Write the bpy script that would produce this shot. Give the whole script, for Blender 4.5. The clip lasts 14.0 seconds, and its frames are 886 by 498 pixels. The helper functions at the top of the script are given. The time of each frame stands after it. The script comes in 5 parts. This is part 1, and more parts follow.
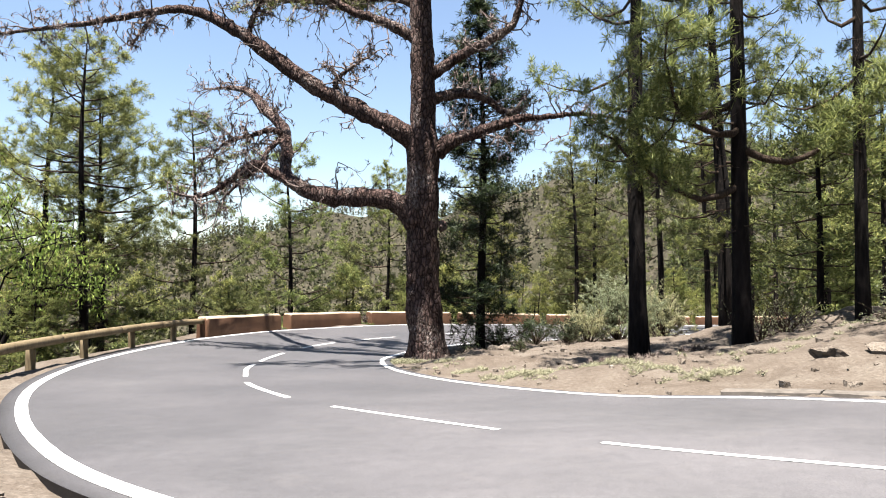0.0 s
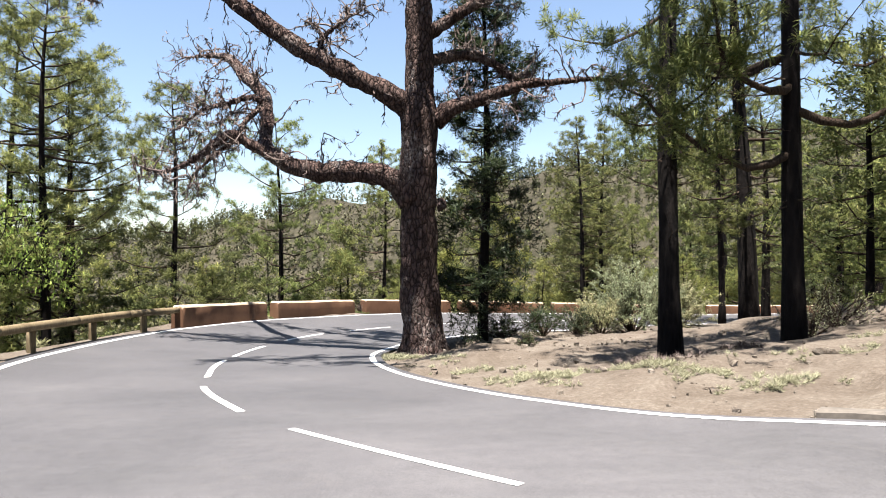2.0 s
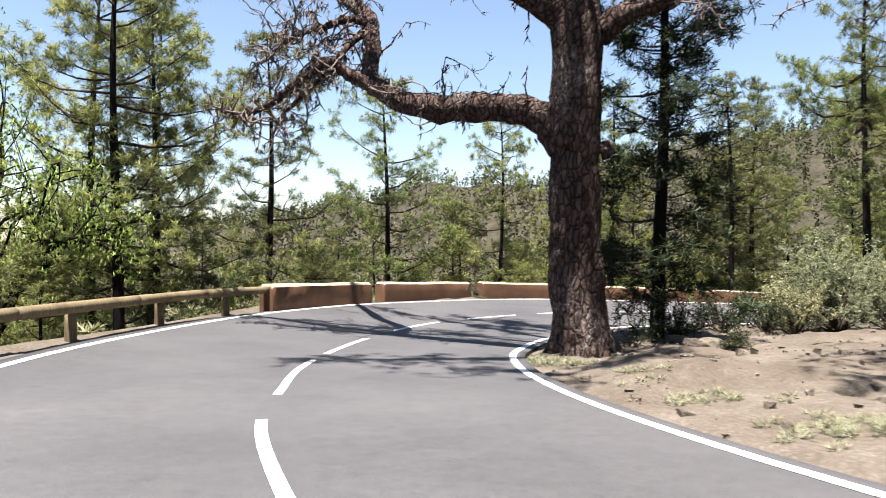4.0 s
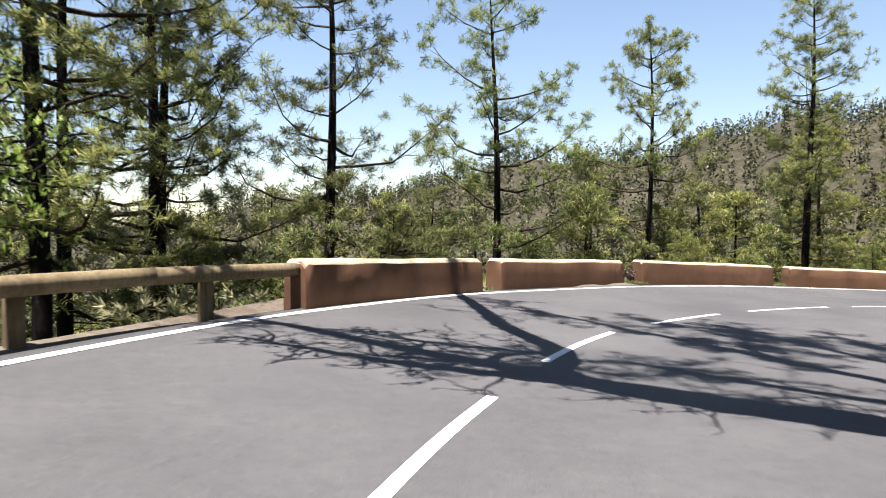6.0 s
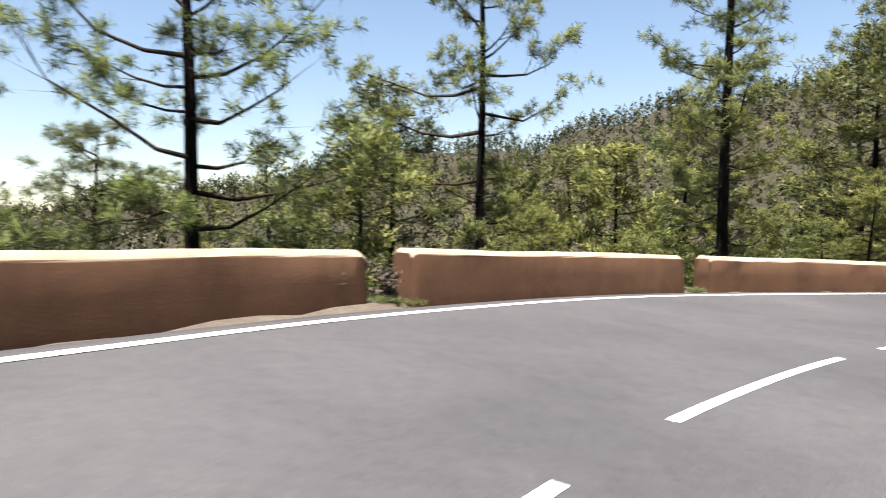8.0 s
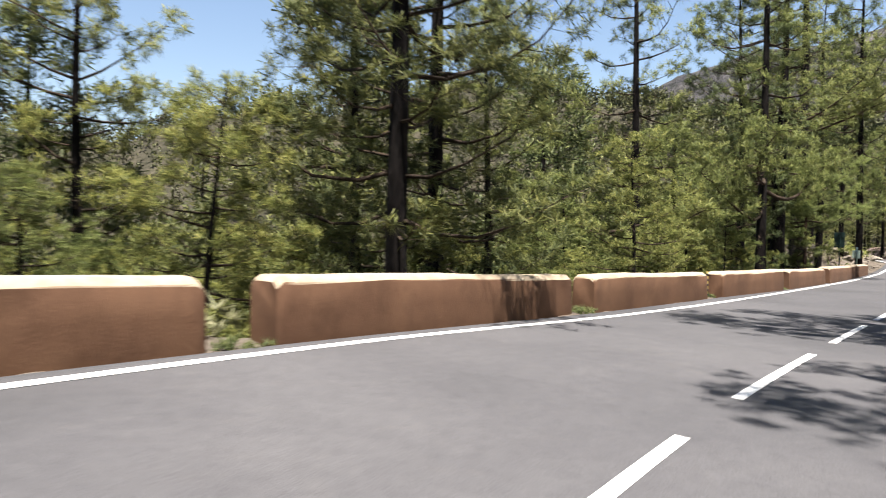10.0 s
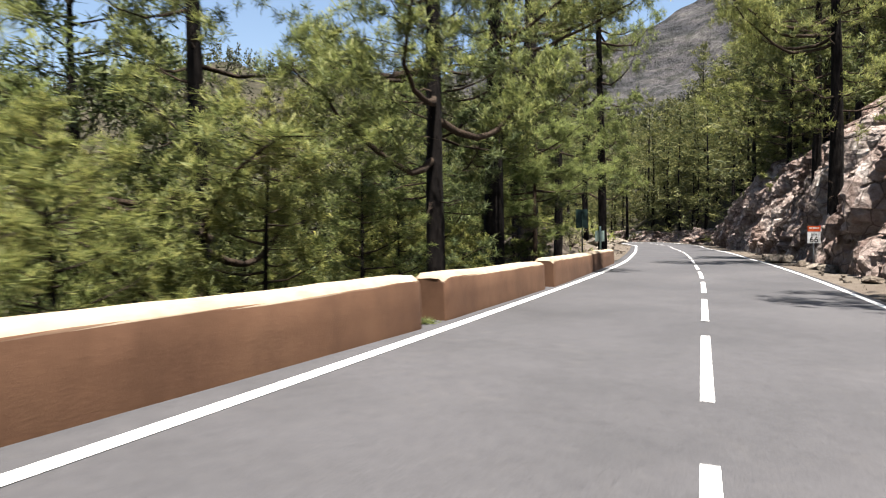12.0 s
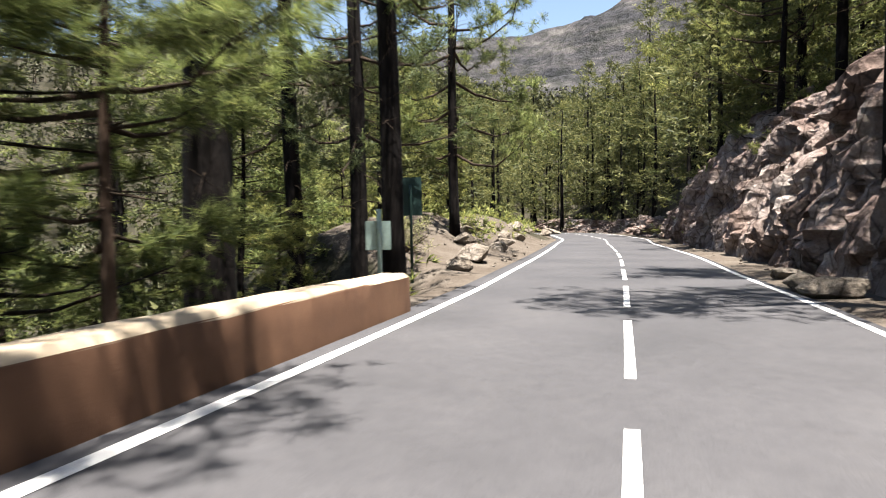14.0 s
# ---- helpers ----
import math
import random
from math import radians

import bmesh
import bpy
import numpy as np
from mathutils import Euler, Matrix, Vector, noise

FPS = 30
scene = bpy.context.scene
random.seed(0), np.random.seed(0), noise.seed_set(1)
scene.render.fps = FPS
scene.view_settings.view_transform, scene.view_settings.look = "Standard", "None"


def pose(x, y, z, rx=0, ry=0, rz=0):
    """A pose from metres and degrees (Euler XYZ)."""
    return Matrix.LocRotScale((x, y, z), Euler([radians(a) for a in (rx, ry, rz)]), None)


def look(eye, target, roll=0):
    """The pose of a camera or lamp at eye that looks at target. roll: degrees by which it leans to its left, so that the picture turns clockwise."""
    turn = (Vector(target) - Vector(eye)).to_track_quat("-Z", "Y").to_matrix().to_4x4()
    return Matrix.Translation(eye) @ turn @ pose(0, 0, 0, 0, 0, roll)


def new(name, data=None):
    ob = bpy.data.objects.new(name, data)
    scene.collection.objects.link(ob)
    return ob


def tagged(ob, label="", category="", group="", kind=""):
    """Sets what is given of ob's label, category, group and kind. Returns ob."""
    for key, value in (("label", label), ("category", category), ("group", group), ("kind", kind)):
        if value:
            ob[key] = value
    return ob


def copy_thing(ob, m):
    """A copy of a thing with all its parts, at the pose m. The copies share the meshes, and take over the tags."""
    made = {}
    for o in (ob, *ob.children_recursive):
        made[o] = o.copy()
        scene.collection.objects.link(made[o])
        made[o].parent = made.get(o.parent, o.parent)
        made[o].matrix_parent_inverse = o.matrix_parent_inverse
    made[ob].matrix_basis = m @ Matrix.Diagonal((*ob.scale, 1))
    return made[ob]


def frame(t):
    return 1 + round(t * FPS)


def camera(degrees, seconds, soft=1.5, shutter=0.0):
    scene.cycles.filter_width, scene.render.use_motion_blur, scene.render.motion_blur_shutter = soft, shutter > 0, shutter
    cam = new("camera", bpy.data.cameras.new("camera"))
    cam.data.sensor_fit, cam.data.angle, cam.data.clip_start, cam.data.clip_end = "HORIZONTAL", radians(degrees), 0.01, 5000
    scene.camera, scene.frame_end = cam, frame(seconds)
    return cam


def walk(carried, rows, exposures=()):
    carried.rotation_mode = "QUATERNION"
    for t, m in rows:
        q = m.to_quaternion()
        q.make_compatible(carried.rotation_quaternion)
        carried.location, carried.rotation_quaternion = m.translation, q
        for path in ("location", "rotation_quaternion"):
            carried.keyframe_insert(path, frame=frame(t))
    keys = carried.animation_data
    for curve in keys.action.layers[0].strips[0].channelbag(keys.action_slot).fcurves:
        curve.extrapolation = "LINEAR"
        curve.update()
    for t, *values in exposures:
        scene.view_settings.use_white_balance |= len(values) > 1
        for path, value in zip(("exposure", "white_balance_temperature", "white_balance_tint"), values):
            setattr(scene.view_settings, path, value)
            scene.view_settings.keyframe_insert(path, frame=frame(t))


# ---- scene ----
cam = camera(65.8, 14.0, soft=1.0, shutter=0.25)
PATH = [
    (0, (0.752, -2.773, 1.128), (0.703, -0.776, 1.224), -0.3),
    (0.5, (0.825, -2.363, 1.098), (0.774, -0.366, 1.189), -0.2),
    (1, (0.837, -1.87, 1.075), (0.79, 0.128, 1.159), -0.1),
    (1.5, (0.826, -1.241, 1.046), (0.781, 0.757, 1.12), -0.1),
    (2, (0.732, -0.521, 1.064), (0.683, 1.477, 1.124), -0.2),
    (2.5, (0.562, 0.331, 1.056), (0.49, 2.329, 1.101), -0.1),
    (3, (0.361, 1.479, 0.97), (0.225, 3.474, 1.008), 0.0),
    (3.5, (-0.027, 2.765, 0.9), (-0.257, 4.751, 0.926), 0.2),
    (4, (-0.567, 4.21, 0.773), (-0.914, 6.18, 0.788), 0.4),
    (6.5, (-3.666, 15.762, 0.19), (-4.297, 17.659, 0.134), 0.3),
    (7, (-3.724, 18.972, 0.07), (-4.344, 20.872, 0.006), -0.1),
    (7.5, (-3.277, 22.229, -0.066), (-3.799, 24.159, -0.13), -0.3),
    (8, (-2.292, 25.342, -0.145), (-2.599, 27.317, -0.21), -0.2),
    (8.5, (-0.819, 28.318, -0.214), (-0.817, 30.317, -0.284), -0.1),
    (9, (1.157, 31.154, -0.303), (1.459, 33.13, -0.371), -0.2),
    (9.2, (2.007, 32.194, -0.353), (2.417, 34.15, -0.419), 0.2),
    (11.3, (13.461, 42.478, -0.903), (14.597, 44.122, -0.966), -0.6),
    (11.5, (14.935, 43.396, -0.96), (16.122, 45.004, -1.023), -0.8),
    (12, (18.586, 45.496, -1.067), (19.867, 47.03, -1.143), -0.8),
    (12.5, (22.528, 47.675, -1.172), (23.847, 49.177, -1.255), -1.0),
    (13, (26.761, 50.058, -1.246), (28.107, 51.535, -1.335), -1.3),
    (13.5, (31.157, 52.545, -1.338), (32.525, 54.0, -1.437), -1.3),
    (14, (35.683, 55.094, -1.36), (37.065, 56.535, -1.469), -1.1),
]
walk(cam, [(t, look(eye, target, roll)) for t, eye, target, roll in PATH], exposures=((0.0, 2.53, 6550, 13), (4.2, 2.5, 6550, 13), (6.5, 2.32, 6550, 13), (12.0, 2.26, 6550, 12), (14.0, 2.48, 6550, 12)))

# ---- sun, sky, exposure ----
SUN_FROM = Vector((-0.06, -0.235, 1.0)).normalized()
world = bpy.data.worlds.new("sky")
scene.world = world
world.use_nodes = True
sky = world.node_tree.nodes.new("ShaderNodeTexSky")
sky.sky_type, sky.sun_disc = "NISHITA", False
sky.sun_elevation = math.asin(SUN_FROM.z)
sky.sun_rotation = math.atan2(SUN_FROM.x, SUN_FROM.y)
sky.altitude, sky.air_density, sky.dust_density, sky.ozone_density = 1900, 1.4, 2.0, 0.0
world.node_tree.links.new(sky.outputs[0], world.node_tree.nodes["Background"].inputs[0])
world.node_tree.nodes["Background"].inputs[1].default_value = 0.0395
sun_data = bpy.data.lights.new("sun", "SUN")
sun_data.energy, sun_data.angle, sun_data.color = 5.0, radians(0.53), (1.0, 0.95, 0.87)
sun = new("sun", sun_data)
sun.matrix_world = look(SUN_FROM * 60, (0, 0, 0))

rng = np.random.default_rng(7)


# ---- materials ----
class Mat:
    """A node material with a Principled shader and short ways to add noise, ramps and bump."""

    def __init__(self, name, rough=0.8, metal=0.0, spec=0.3):
        self.m = bpy.data.materials.new(name)
        self.m.use_nodes = True
        self.t = self.m.node_tree
        self.b = self.t.nodes["Principled BSDF"]
        self.b.inputs["Roughness"].default_value = rough
        self.b.inputs["Metallic"].default_value = metal
        self.b.inputs["Specular IOR Level"].default_value = spec
        self.co = self.t.nodes.new("ShaderNodeTexCoord").outputs["Object"]

    def link(self, a, b):
        self.t.links.new(a, b)

    def world_place(self):
        self.co = self.t.nodes.new("ShaderNodeNewGeometry").outputs["Position"]
        return self

    def stretch(self, x, y, z):
        n = self.t.nodes.new("ShaderNodeMapping")
        n.inputs["Scale"].default_value = (x, y, z)
        self.link(self.co, n.inputs[0])
        return n.outputs[0]

    def noise(self, scale, detail=4.0, rough=0.6, co=None, warp=0.0):
        n = self.t.nodes.new("ShaderNodeTexNoise")
        n.inputs["Scale"].default_value, n.inputs["Detail"].default_value = scale, detail
        n.inputs["Roughness"].default_value, n.inputs["Distortion"].default_value = rough, warp
        self.link(co or self.co, n.inputs["Vector"])
        return n.outputs["Fac"]

    def cells(self, scale, co=None, feature="F1"):
        n = self.t.nodes.new("ShaderNodeTexVoronoi")
        n.feature = feature
        n.inputs["Scale"].default_value = scale
        self.link(co or self.co, n.inputs["Vector"])
        return n.outputs["Distance"]

    def ramp(self, fac, stops):
        n = self.t.nodes.new("ShaderNodeValToRGB")
        while len(n.color_ramp.elements) < len(stops):
            n.color_ramp.elements.new(0.5)
        for e, (at, c) in zip(n.color_ramp.elements, stops):
            e.position, e.color = at, (*c, 1.0)
        self.link(fac, n.inputs[0])
        return n.outputs[0]

    def mix(self, fac, a, b, how="MIX"):
        n = self.t.nodes.new("ShaderNodeMix")
        n.data_type, n.blend_type = "RGBA", how
        for socket, value in ((n.inputs[0], fac), (n.inputs[6], a), (n.inputs[7], b)):
            if isinstance(value, (int, float)):
                socket.default_value = value
            elif isinstance(value, tuple):
                socket.default_value = (*value, 1.0)
            else:
                self.link(value, socket)
        return n.outputs[2]

    def sums(self, a, b, how="ADD"):
        n = self.t.nodes.new("ShaderNodeMath")
        n.operation = how
        for socket, value in ((n.inputs[0], a), (n.inputs[1], b)):
            if isinstance(value, (int, float)):
                socket.default_value = value
            else:
                self.link(value, socket)
        return n.outputs[0]

    def random(self, island=False):
        if island:
            return self.t.nodes.new("ShaderNodeNewGeometry").outputs["Random Per Island"]
        return self.t.nodes.new("ShaderNodeObjectInfo").outputs["Random"]

    def colour(self, c):
        if isinstance(c, tuple):
            self.b.inputs["Base Color"].default_value = (*c, 1.0)
        else:
            self.link(c, self.b.inputs["Base Color"])
        return self

    def rough(self, fac):
        self.link(fac, self.b.inputs["Roughness"])
        return self

    def bump(self, height, strength=0.5, distance=0.02):
        n = self.t.nodes.new("ShaderNodeBump")
        n.inputs["Strength"].default_value, n.inputs["Distance"].default_value = strength, distance
        self.link(height, n.inputs["Height"])
        self.link(n.outputs[0], self.b.inputs["Normal"])
        return self

    def thin(self, share, tint):
        """Lets light through, as leaves and needles do."""
        tr = self.t.nodes.new("ShaderNodeBsdfTranslucent")
        self.link(tint, tr.inputs[0])
        mx = self.t.nodes.new("ShaderNodeMixShader")
        mx.inputs[0].default_value = share
        self.link(self.b.outputs[0], mx.inputs[1])
        self.link(tr.outputs[0], mx.inputs[2])
        self.link(mx.outputs[0], self.t.nodes["Material Output"].inputs[0])
        return self


def asphalt():
    m = Mat("asphalt", 0.75, spec=0.15).world_place()
    big = m.noise(0.35, 4, 0.55)
    base = m.ramp(big, [(0.3, (0.0418, 0.0414, 0.0437)), (0.52, (0.0502, 0.0494, 0.0524)), (0.75, (0.06, 0.0589, 0.0616))])
    grain = m.ramp(m.noise(110, 3, 0.7), [(0.3, (0.6, 0.6, 0.6)), (0.7, (1.35, 1.35, 1.35))])
    c = m.mix(1.0, base, grain, "MULTIPLY")
    patch = m.ramp(m.noise(1.6, 5, 0.65, warp=1.5), [(0.55, (1, 1, 1)), (0.72, (1.16, 1.14, 1.1))])
    c = m.mix(0.55, c, patch, "MULTIPLY")
    mottle = m.ramp(m.noise(7, 6, 0.75), [(0.32, (0.87, 0.87, 0.875)), (0.5, (1, 1, 1)), (0.68, (1.1, 1.1, 1.09))])
    c = m.mix(0.9, c, mottle, "MULTIPLY")
    far = m.t.nodes.new("ShaderNodeVectorMath")
    far.operation = "DISTANCE"
    m.link(m.stretch(1, 0.75, 1), far.inputs[0])
    far.inputs[1].default_value = (2.2, 0.8, 0)
    dusty = m.sums(m.sums(far.outputs["Value"], m.sums(m.noise(0.5, 5, 0.6, m.stretch(0.6, 1.6, 1), 0.8), 7, "MULTIPLY"), "ADD"), 0.083, "MULTIPLY")
    c = m.mix(1.0, c, m.ramp(dusty, [(0.35, (1.42, 1.41, 1.39)), (0.75, (1, 1, 1))]), "MULTIPLY")
    m.colour(c).rough(m.ramp(big, [(0.3, (0.6, 0.6, 0.6)), (0.7, (0.85, 0.85, 0.85))]))
    return m.bump(m.noise(140, 2, 0.7), 0.35, 0.006).m


def road_paint():
    m = Mat("road_paint", 0.6, spec=0.4).world_place()
    worn = m.ramp(m.noise(9, 6, 0.75), [(0.25, (0.3168, 0.3168, 0.3105)), (0.42, (0.5069, 0.5069, 0.4942)), (0.8, (0.5449, 0.5449, 0.5386))])
    specks = m.ramp(m.noise(70, 4, 0.8), [(0.34, (0.5, 0.5, 0.5)), (0.5, (1, 1, 1))])
    return m.colour(m.mix(0.7, worn, specks, "MULTIPLY")).bump(m.noise(120, 2), 0.3, 0.004).m


def ochre_wall():
    m = Mat("ochre_render", 0.9, spec=0.2).world_place()
    base = m.ramp(m.noise(0.9, 5, 0.6), [(0.3, (0.0749, 0.0382, 0.0218)), (0.55, (0.0967, 0.0507, 0.0289)), (0.8, (0.1209, 0.0671, 0.039))])
    stain = m.ramp(m.noise(1.6, 6, 0.72, m.stretch(1, 1, 0.7)), [(0.34, (0.72, 0.7, 0.68)), (0.52, (1, 1, 1)), (0.8, (1.12, 1.1, 1.08))])
    c = m.mix(0.8, base, stain, "MULTIPLY")
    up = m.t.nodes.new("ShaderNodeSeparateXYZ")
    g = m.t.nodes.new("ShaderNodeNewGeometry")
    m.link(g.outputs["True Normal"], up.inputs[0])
    # upward faces take a paler cream tone, picked by the surface normal
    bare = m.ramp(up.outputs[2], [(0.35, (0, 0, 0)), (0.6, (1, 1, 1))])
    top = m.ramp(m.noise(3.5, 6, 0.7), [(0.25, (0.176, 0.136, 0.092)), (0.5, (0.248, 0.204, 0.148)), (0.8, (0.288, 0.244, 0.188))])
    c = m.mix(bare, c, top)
    chips = m.ramp(m.noise(14, 5, 0.75), [(0.24, (0.45, 0.42, 0.38)), (0.32, (1, 1, 1))])
    c = m.mix(0.7, c, chips, "MULTIPLY")
    return m.colour(c).bump(m.sums(m.noise(35, 5, 0.7), m.noise(5, 3)), 0.35, 0.01).m


def bark(name, dark, light, scale=1.0):
    m = Mat(name, 0.95, spec=0.12)
    plates = m.cells(9 * scale, m.stretch(1, 1, 0.32))
    f = m.sums(plates, m.noise(22 * scale, 5, 0.7, m.stretch(1, 1, 0.4)), "MULTIPLY")
    c = m.ramp(f, [(0.05, dark), (0.3, tuple((a + b) / 2 for a, b in zip(dark, light))), (0.6, light)])
    return m.colour(c).bump(f, 0.9, 0.05).m


def dead_bark():
    m = Mat("dead_pine_bark", 0.95, spec=0.12)
    co = m.stretch(1, 1, 0.42)
    wob = m.mix(0.1, co, m.ramp(m.noise(3, 3), [(0, (0, 0, 0)), (1, (1, 1, 1))]))
    gaps = m.cells(11, wob, "DISTANCE_TO_EDGE")
    tone = m.noise(7, 6, 0.75, co)
    c = m.ramp(tone, [(0.3, (0.0349, 0.0227, 0.0199)), (0.5, (0.0728, 0.0473, 0.0407)), (0.7, (0.1265, 0.0867, 0.0753))])
    c = m.mix(1.0, c, m.ramp(gaps, [(0.0, (0.16, 0.14, 0.13)), (0.1, (0.8, 0.8, 0.8)), (0.3, (1.15, 1.15, 1.15))]), "MULTIPLY")
    pale = m.ramp(m.noise(0.8, 4, 0.6, warp=0.8), [(0.52, (0, 0, 0)), (0.64, (1, 1, 1))])
    scal = m.ramp(m.noise(15, 5, 0.8, m.stretch(1, 1, 0.6)), [(0.46, (0, 0, 0)), (0.58, (1, 1, 1))])
    flecks = m.ramp(m.noise(26, 4, 0.8), [(0.62, (0, 0, 0)), (0.7, (0.7, 0.7, 0.7))])
    c = m.mix(m.mix(1.0, pale, scal, "MULTIPLY"), c, (0.2376, 0.2016, 0.1836))
    c = m.mix(flecks, c, (0.1728, 0.144, 0.1296))
    height = m.sums(m.ramp(gaps, [(0, (0, 0, 0)), (0.22, (1, 1, 1))]), m.noise(22, 5, 0.75))
    return m.colour(c).bump(height, 1.0, 0.07).m


def needles(name, a, b, c, share=0.34):
    m = Mat(name, 0.6, spec=0.2)
    drift = m.sums(m.sums(m.noise(1.1, 3, 0.6), m.random(True), "ADD"), 0.5, "MULTIPLY")
    tint = m.ramp(drift, [(0.3, a), (0.5, b), (0.72, c)])
    own = m.ramp(m.random(), [(0.0, (0.75, 0.84, 0.82)), (0.5, (1, 1, 1)), (1.0, (1.22, 1.13, 0.95))])
    tint = m.mix(1.0, tint, own, "MULTIPLY")
    return m.colour(tint).thin(share, tint).m


def soil():
    m = Mat("soil", 0.95, spec=0.1).world_place()
    big = m.noise(0.12, 5, 0.6)
    dirt = m.ramp(m.noise(0.9, 6, 0.65), [(0.3, (0.0643, 0.0528, 0.0419)), (0.5, (0.0907, 0.0769, 0.0635)), (0.72, (0.1207, 0.1074, 0.0907))])
    pebbles = m.ramp(m.cells(14), [(0.05, (1.25, 1.2, 1.15)), (0.2, (1, 1, 1)), (0.6, (0.8, 0.78, 0.76))])
    dirt = m.mix(0.8, dirt, pebbles, "MULTIPLY")
    grains = m.ramp(m.noise(45, 4, 0.8), [(0.35, (0.6, 0.58, 0.55)), (0.65, (1.25, 1.25, 1.25))])
    dirt = m.mix(0.8, dirt, grains, "MULTIPLY")
    litter = m.ramp(m.noise(3.2, 6, 0.7), [(0.3, (0.016, 0.0143, 0.0101)), (0.5, (0.0309, 0.0281, 0.0202)), (0.66, (0.0546, 0.0506, 0.0387)), (0.82, (0.1008, 0.0968, 0.0785))])
    attr = m.t.nodes.new("ShaderNodeAttribute")
    attr.attribute_name = "cover"
    edge = m.ramp(m.sums(attr.outputs["Fac"], m.sums(m.noise(1.1, 5, 0.7), -0.5), "ADD"), [(0.35, (0, 0, 0)), (0.65, (1, 1, 1))])
    patches = m.ramp(m.noise(0.09, 6, 0.72), [(0.34, (0.5, 0.54, 0.42)), (0.5, (0.9, 0.9, 0.86)), (0.62, (1.25, 1.2, 1.15)), (0.72, (1.9, 1.85, 1.8))])
    shrubs = m.ramp(m.noise(0.55, 5, 0.75), [(0.38, (0.55, 0.6, 0.48)), (0.52, (1, 1, 1)), (0.7, (1.35, 1.3, 1.25))])
    litter = m.mix(1.0, m.mix(0.9, litter, patches, "MULTIPLY"), shrubs, "MULTIPLY")
    c = m.mix(edge, dirt, litter)
    return m.colour(c).bump(m.sums(m.noise(6, 6, 0.7), m.sums(m.cells(11), 0.5, "MULTIPLY")), 0.8, 0.06).m


def rock(name, a, b, c, d):
    m = Mat(name, 0.92, spec=0.2).world_place()
    co = m.stretch(1, 1, 0.5)
    veins = m.noise(0.45, 6, 0.62, co, 1.2)
    base = m.ramp(veins, [(0.28, a), (0.45, b), (0.58, c), (0.74, d)])
    cracks = m.ramp(m.cells(1.7, m.stretch(1, 1, 0.7), "DISTANCE_TO_EDGE"), [(0.0, (0.35, 0.32, 0.3)), (0.06, (1, 1, 1))])
    c2 = m.mix(0.85, base, cracks, "MULTIPLY")
    grit = m.ramp(m.noise(14, 6, 0.75), [(0.3, (0.62, 0.6, 0.58)), (0.7, (1.25, 1.25, 1.25))])
    return m.colour(m.mix(0.8, c2, grit, "MULTIPLY")).bump(m.sums(m.noise(4, 7, 0.7), m.cells(3.1)), 1.0, 0.22).m


def rail_wood():
    m = Mat("weathered_rail_wood", 0.85, spec=0.15)
    g = m.noise(6, 6, 0.7, m.stretch(6, 6, 0.5))
    c = m.ramp(g, [(0.3, (0.0663, 0.0484, 0.0289)), (0.5, (0.117, 0.0905, 0.053)), (0.75, (0.1716, 0.1388, 0.0874))])
    knots = m.ramp(m.noise(1.6, 4), [(0.3, (0.55, 0.5, 0.45)), (0.5, (1, 1, 1))])
    return m.colour(m.mix(0.8, c, knots, "MULTIPLY")).bump(g, 0.5, 0.01).m


def plain(name, c, rough=0.6, metal=0.0, vary=0.2):
    m = Mat(name, rough, metal)
    n = m.ramp(m.noise(7, 5, 0.7), [(0.3, tuple(v * (1 - vary) for v in c)), (0.7, tuple(min(1, v * (1 + vary)) for v in c))])
    return m.colour(n).m


ASPHALT, PAINT, OCHRE, SOIL, WOOD = asphalt(), road_paint(), ochre_wall(), soil(), rail_wood()
BURNT = bark("charred_pine_bark", (0.002, 0.0016, 0.0016), (0.0105, 0.0082, 0.0072))
BROWN_BARK = bark("pine_bark", (0.0144, 0.00936, 0.0072), (0.0828, 0.054, 0.03744))
TWIG = bark("pine_twig", (0.01296, 0.00936, 0.0072), (0.0612, 0.0432, 0.03024), 3.0)
DEAD = dead_bark()
DEAD_TWIG = plain("dead_twig", (0.092, 0.072, 0.064), 0.95, vary=0.4)
NEEDLE = needles("pine_needles", (0.0687, 0.0873, 0.027), (0.1262, 0.1466, 0.0446), (0.2181, 0.2228, 0.0724), 0.48)
NEEDLE_MID = needles("green_pine_needles", (0.0385, 0.0518, 0.02), (0.074, 0.0888, 0.0318), (0.1295, 0.1369, 0.0481), 0.4)
NEEDLE_DARK = needles("dark_pine_needles", (0.011, 0.018, 0.009), (0.022, 0.033, 0.014), (0.045, 0.057, 0.021))
LEAF = needles("broad_leaves", (0.1, 0.155, 0.03), (0.165, 0.225, 0.048), (0.24, 0.3, 0.072), 0.5)
BUSH_LEAF = needles("bush_leaves", (0.1061, 0.1131, 0.0601), (0.1698, 0.1768, 0.1026), (0.2545, 0.2545, 0.1626), 0.4)
DRY = needles("dry_grass", (0.136, 0.128, 0.08), (0.192, 0.184, 0.12), (0.264, 0.252, 0.172), 0.3)
FAR_GREEN = needles("far_foliage", (0.032, 0.0368, 0.016), (0.056, 0.0616, 0.0264), (0.088, 0.092, 0.04), 0.25)
WOODS = needles("woods_needles", (0.036, 0.048, 0.02), (0.07, 0.083, 0.034), (0.125, 0.132, 0.055), 0.38)
RED_ROCK = rock("red_cut_rock", (0.0671, 0.0457, 0.0398), (0.1609, 0.1171, 0.0999), (0.2503, 0.2057, 0.1848), (0.4022, 0.3794, 0.3557))
GREY_ROCK = rock("pale_boulder", (0.1094, 0.0864, 0.0691), (0.1555, 0.1325, 0.1066), (0.1958, 0.1699, 0.1411), (0.2419, 0.2189, 0.1901))


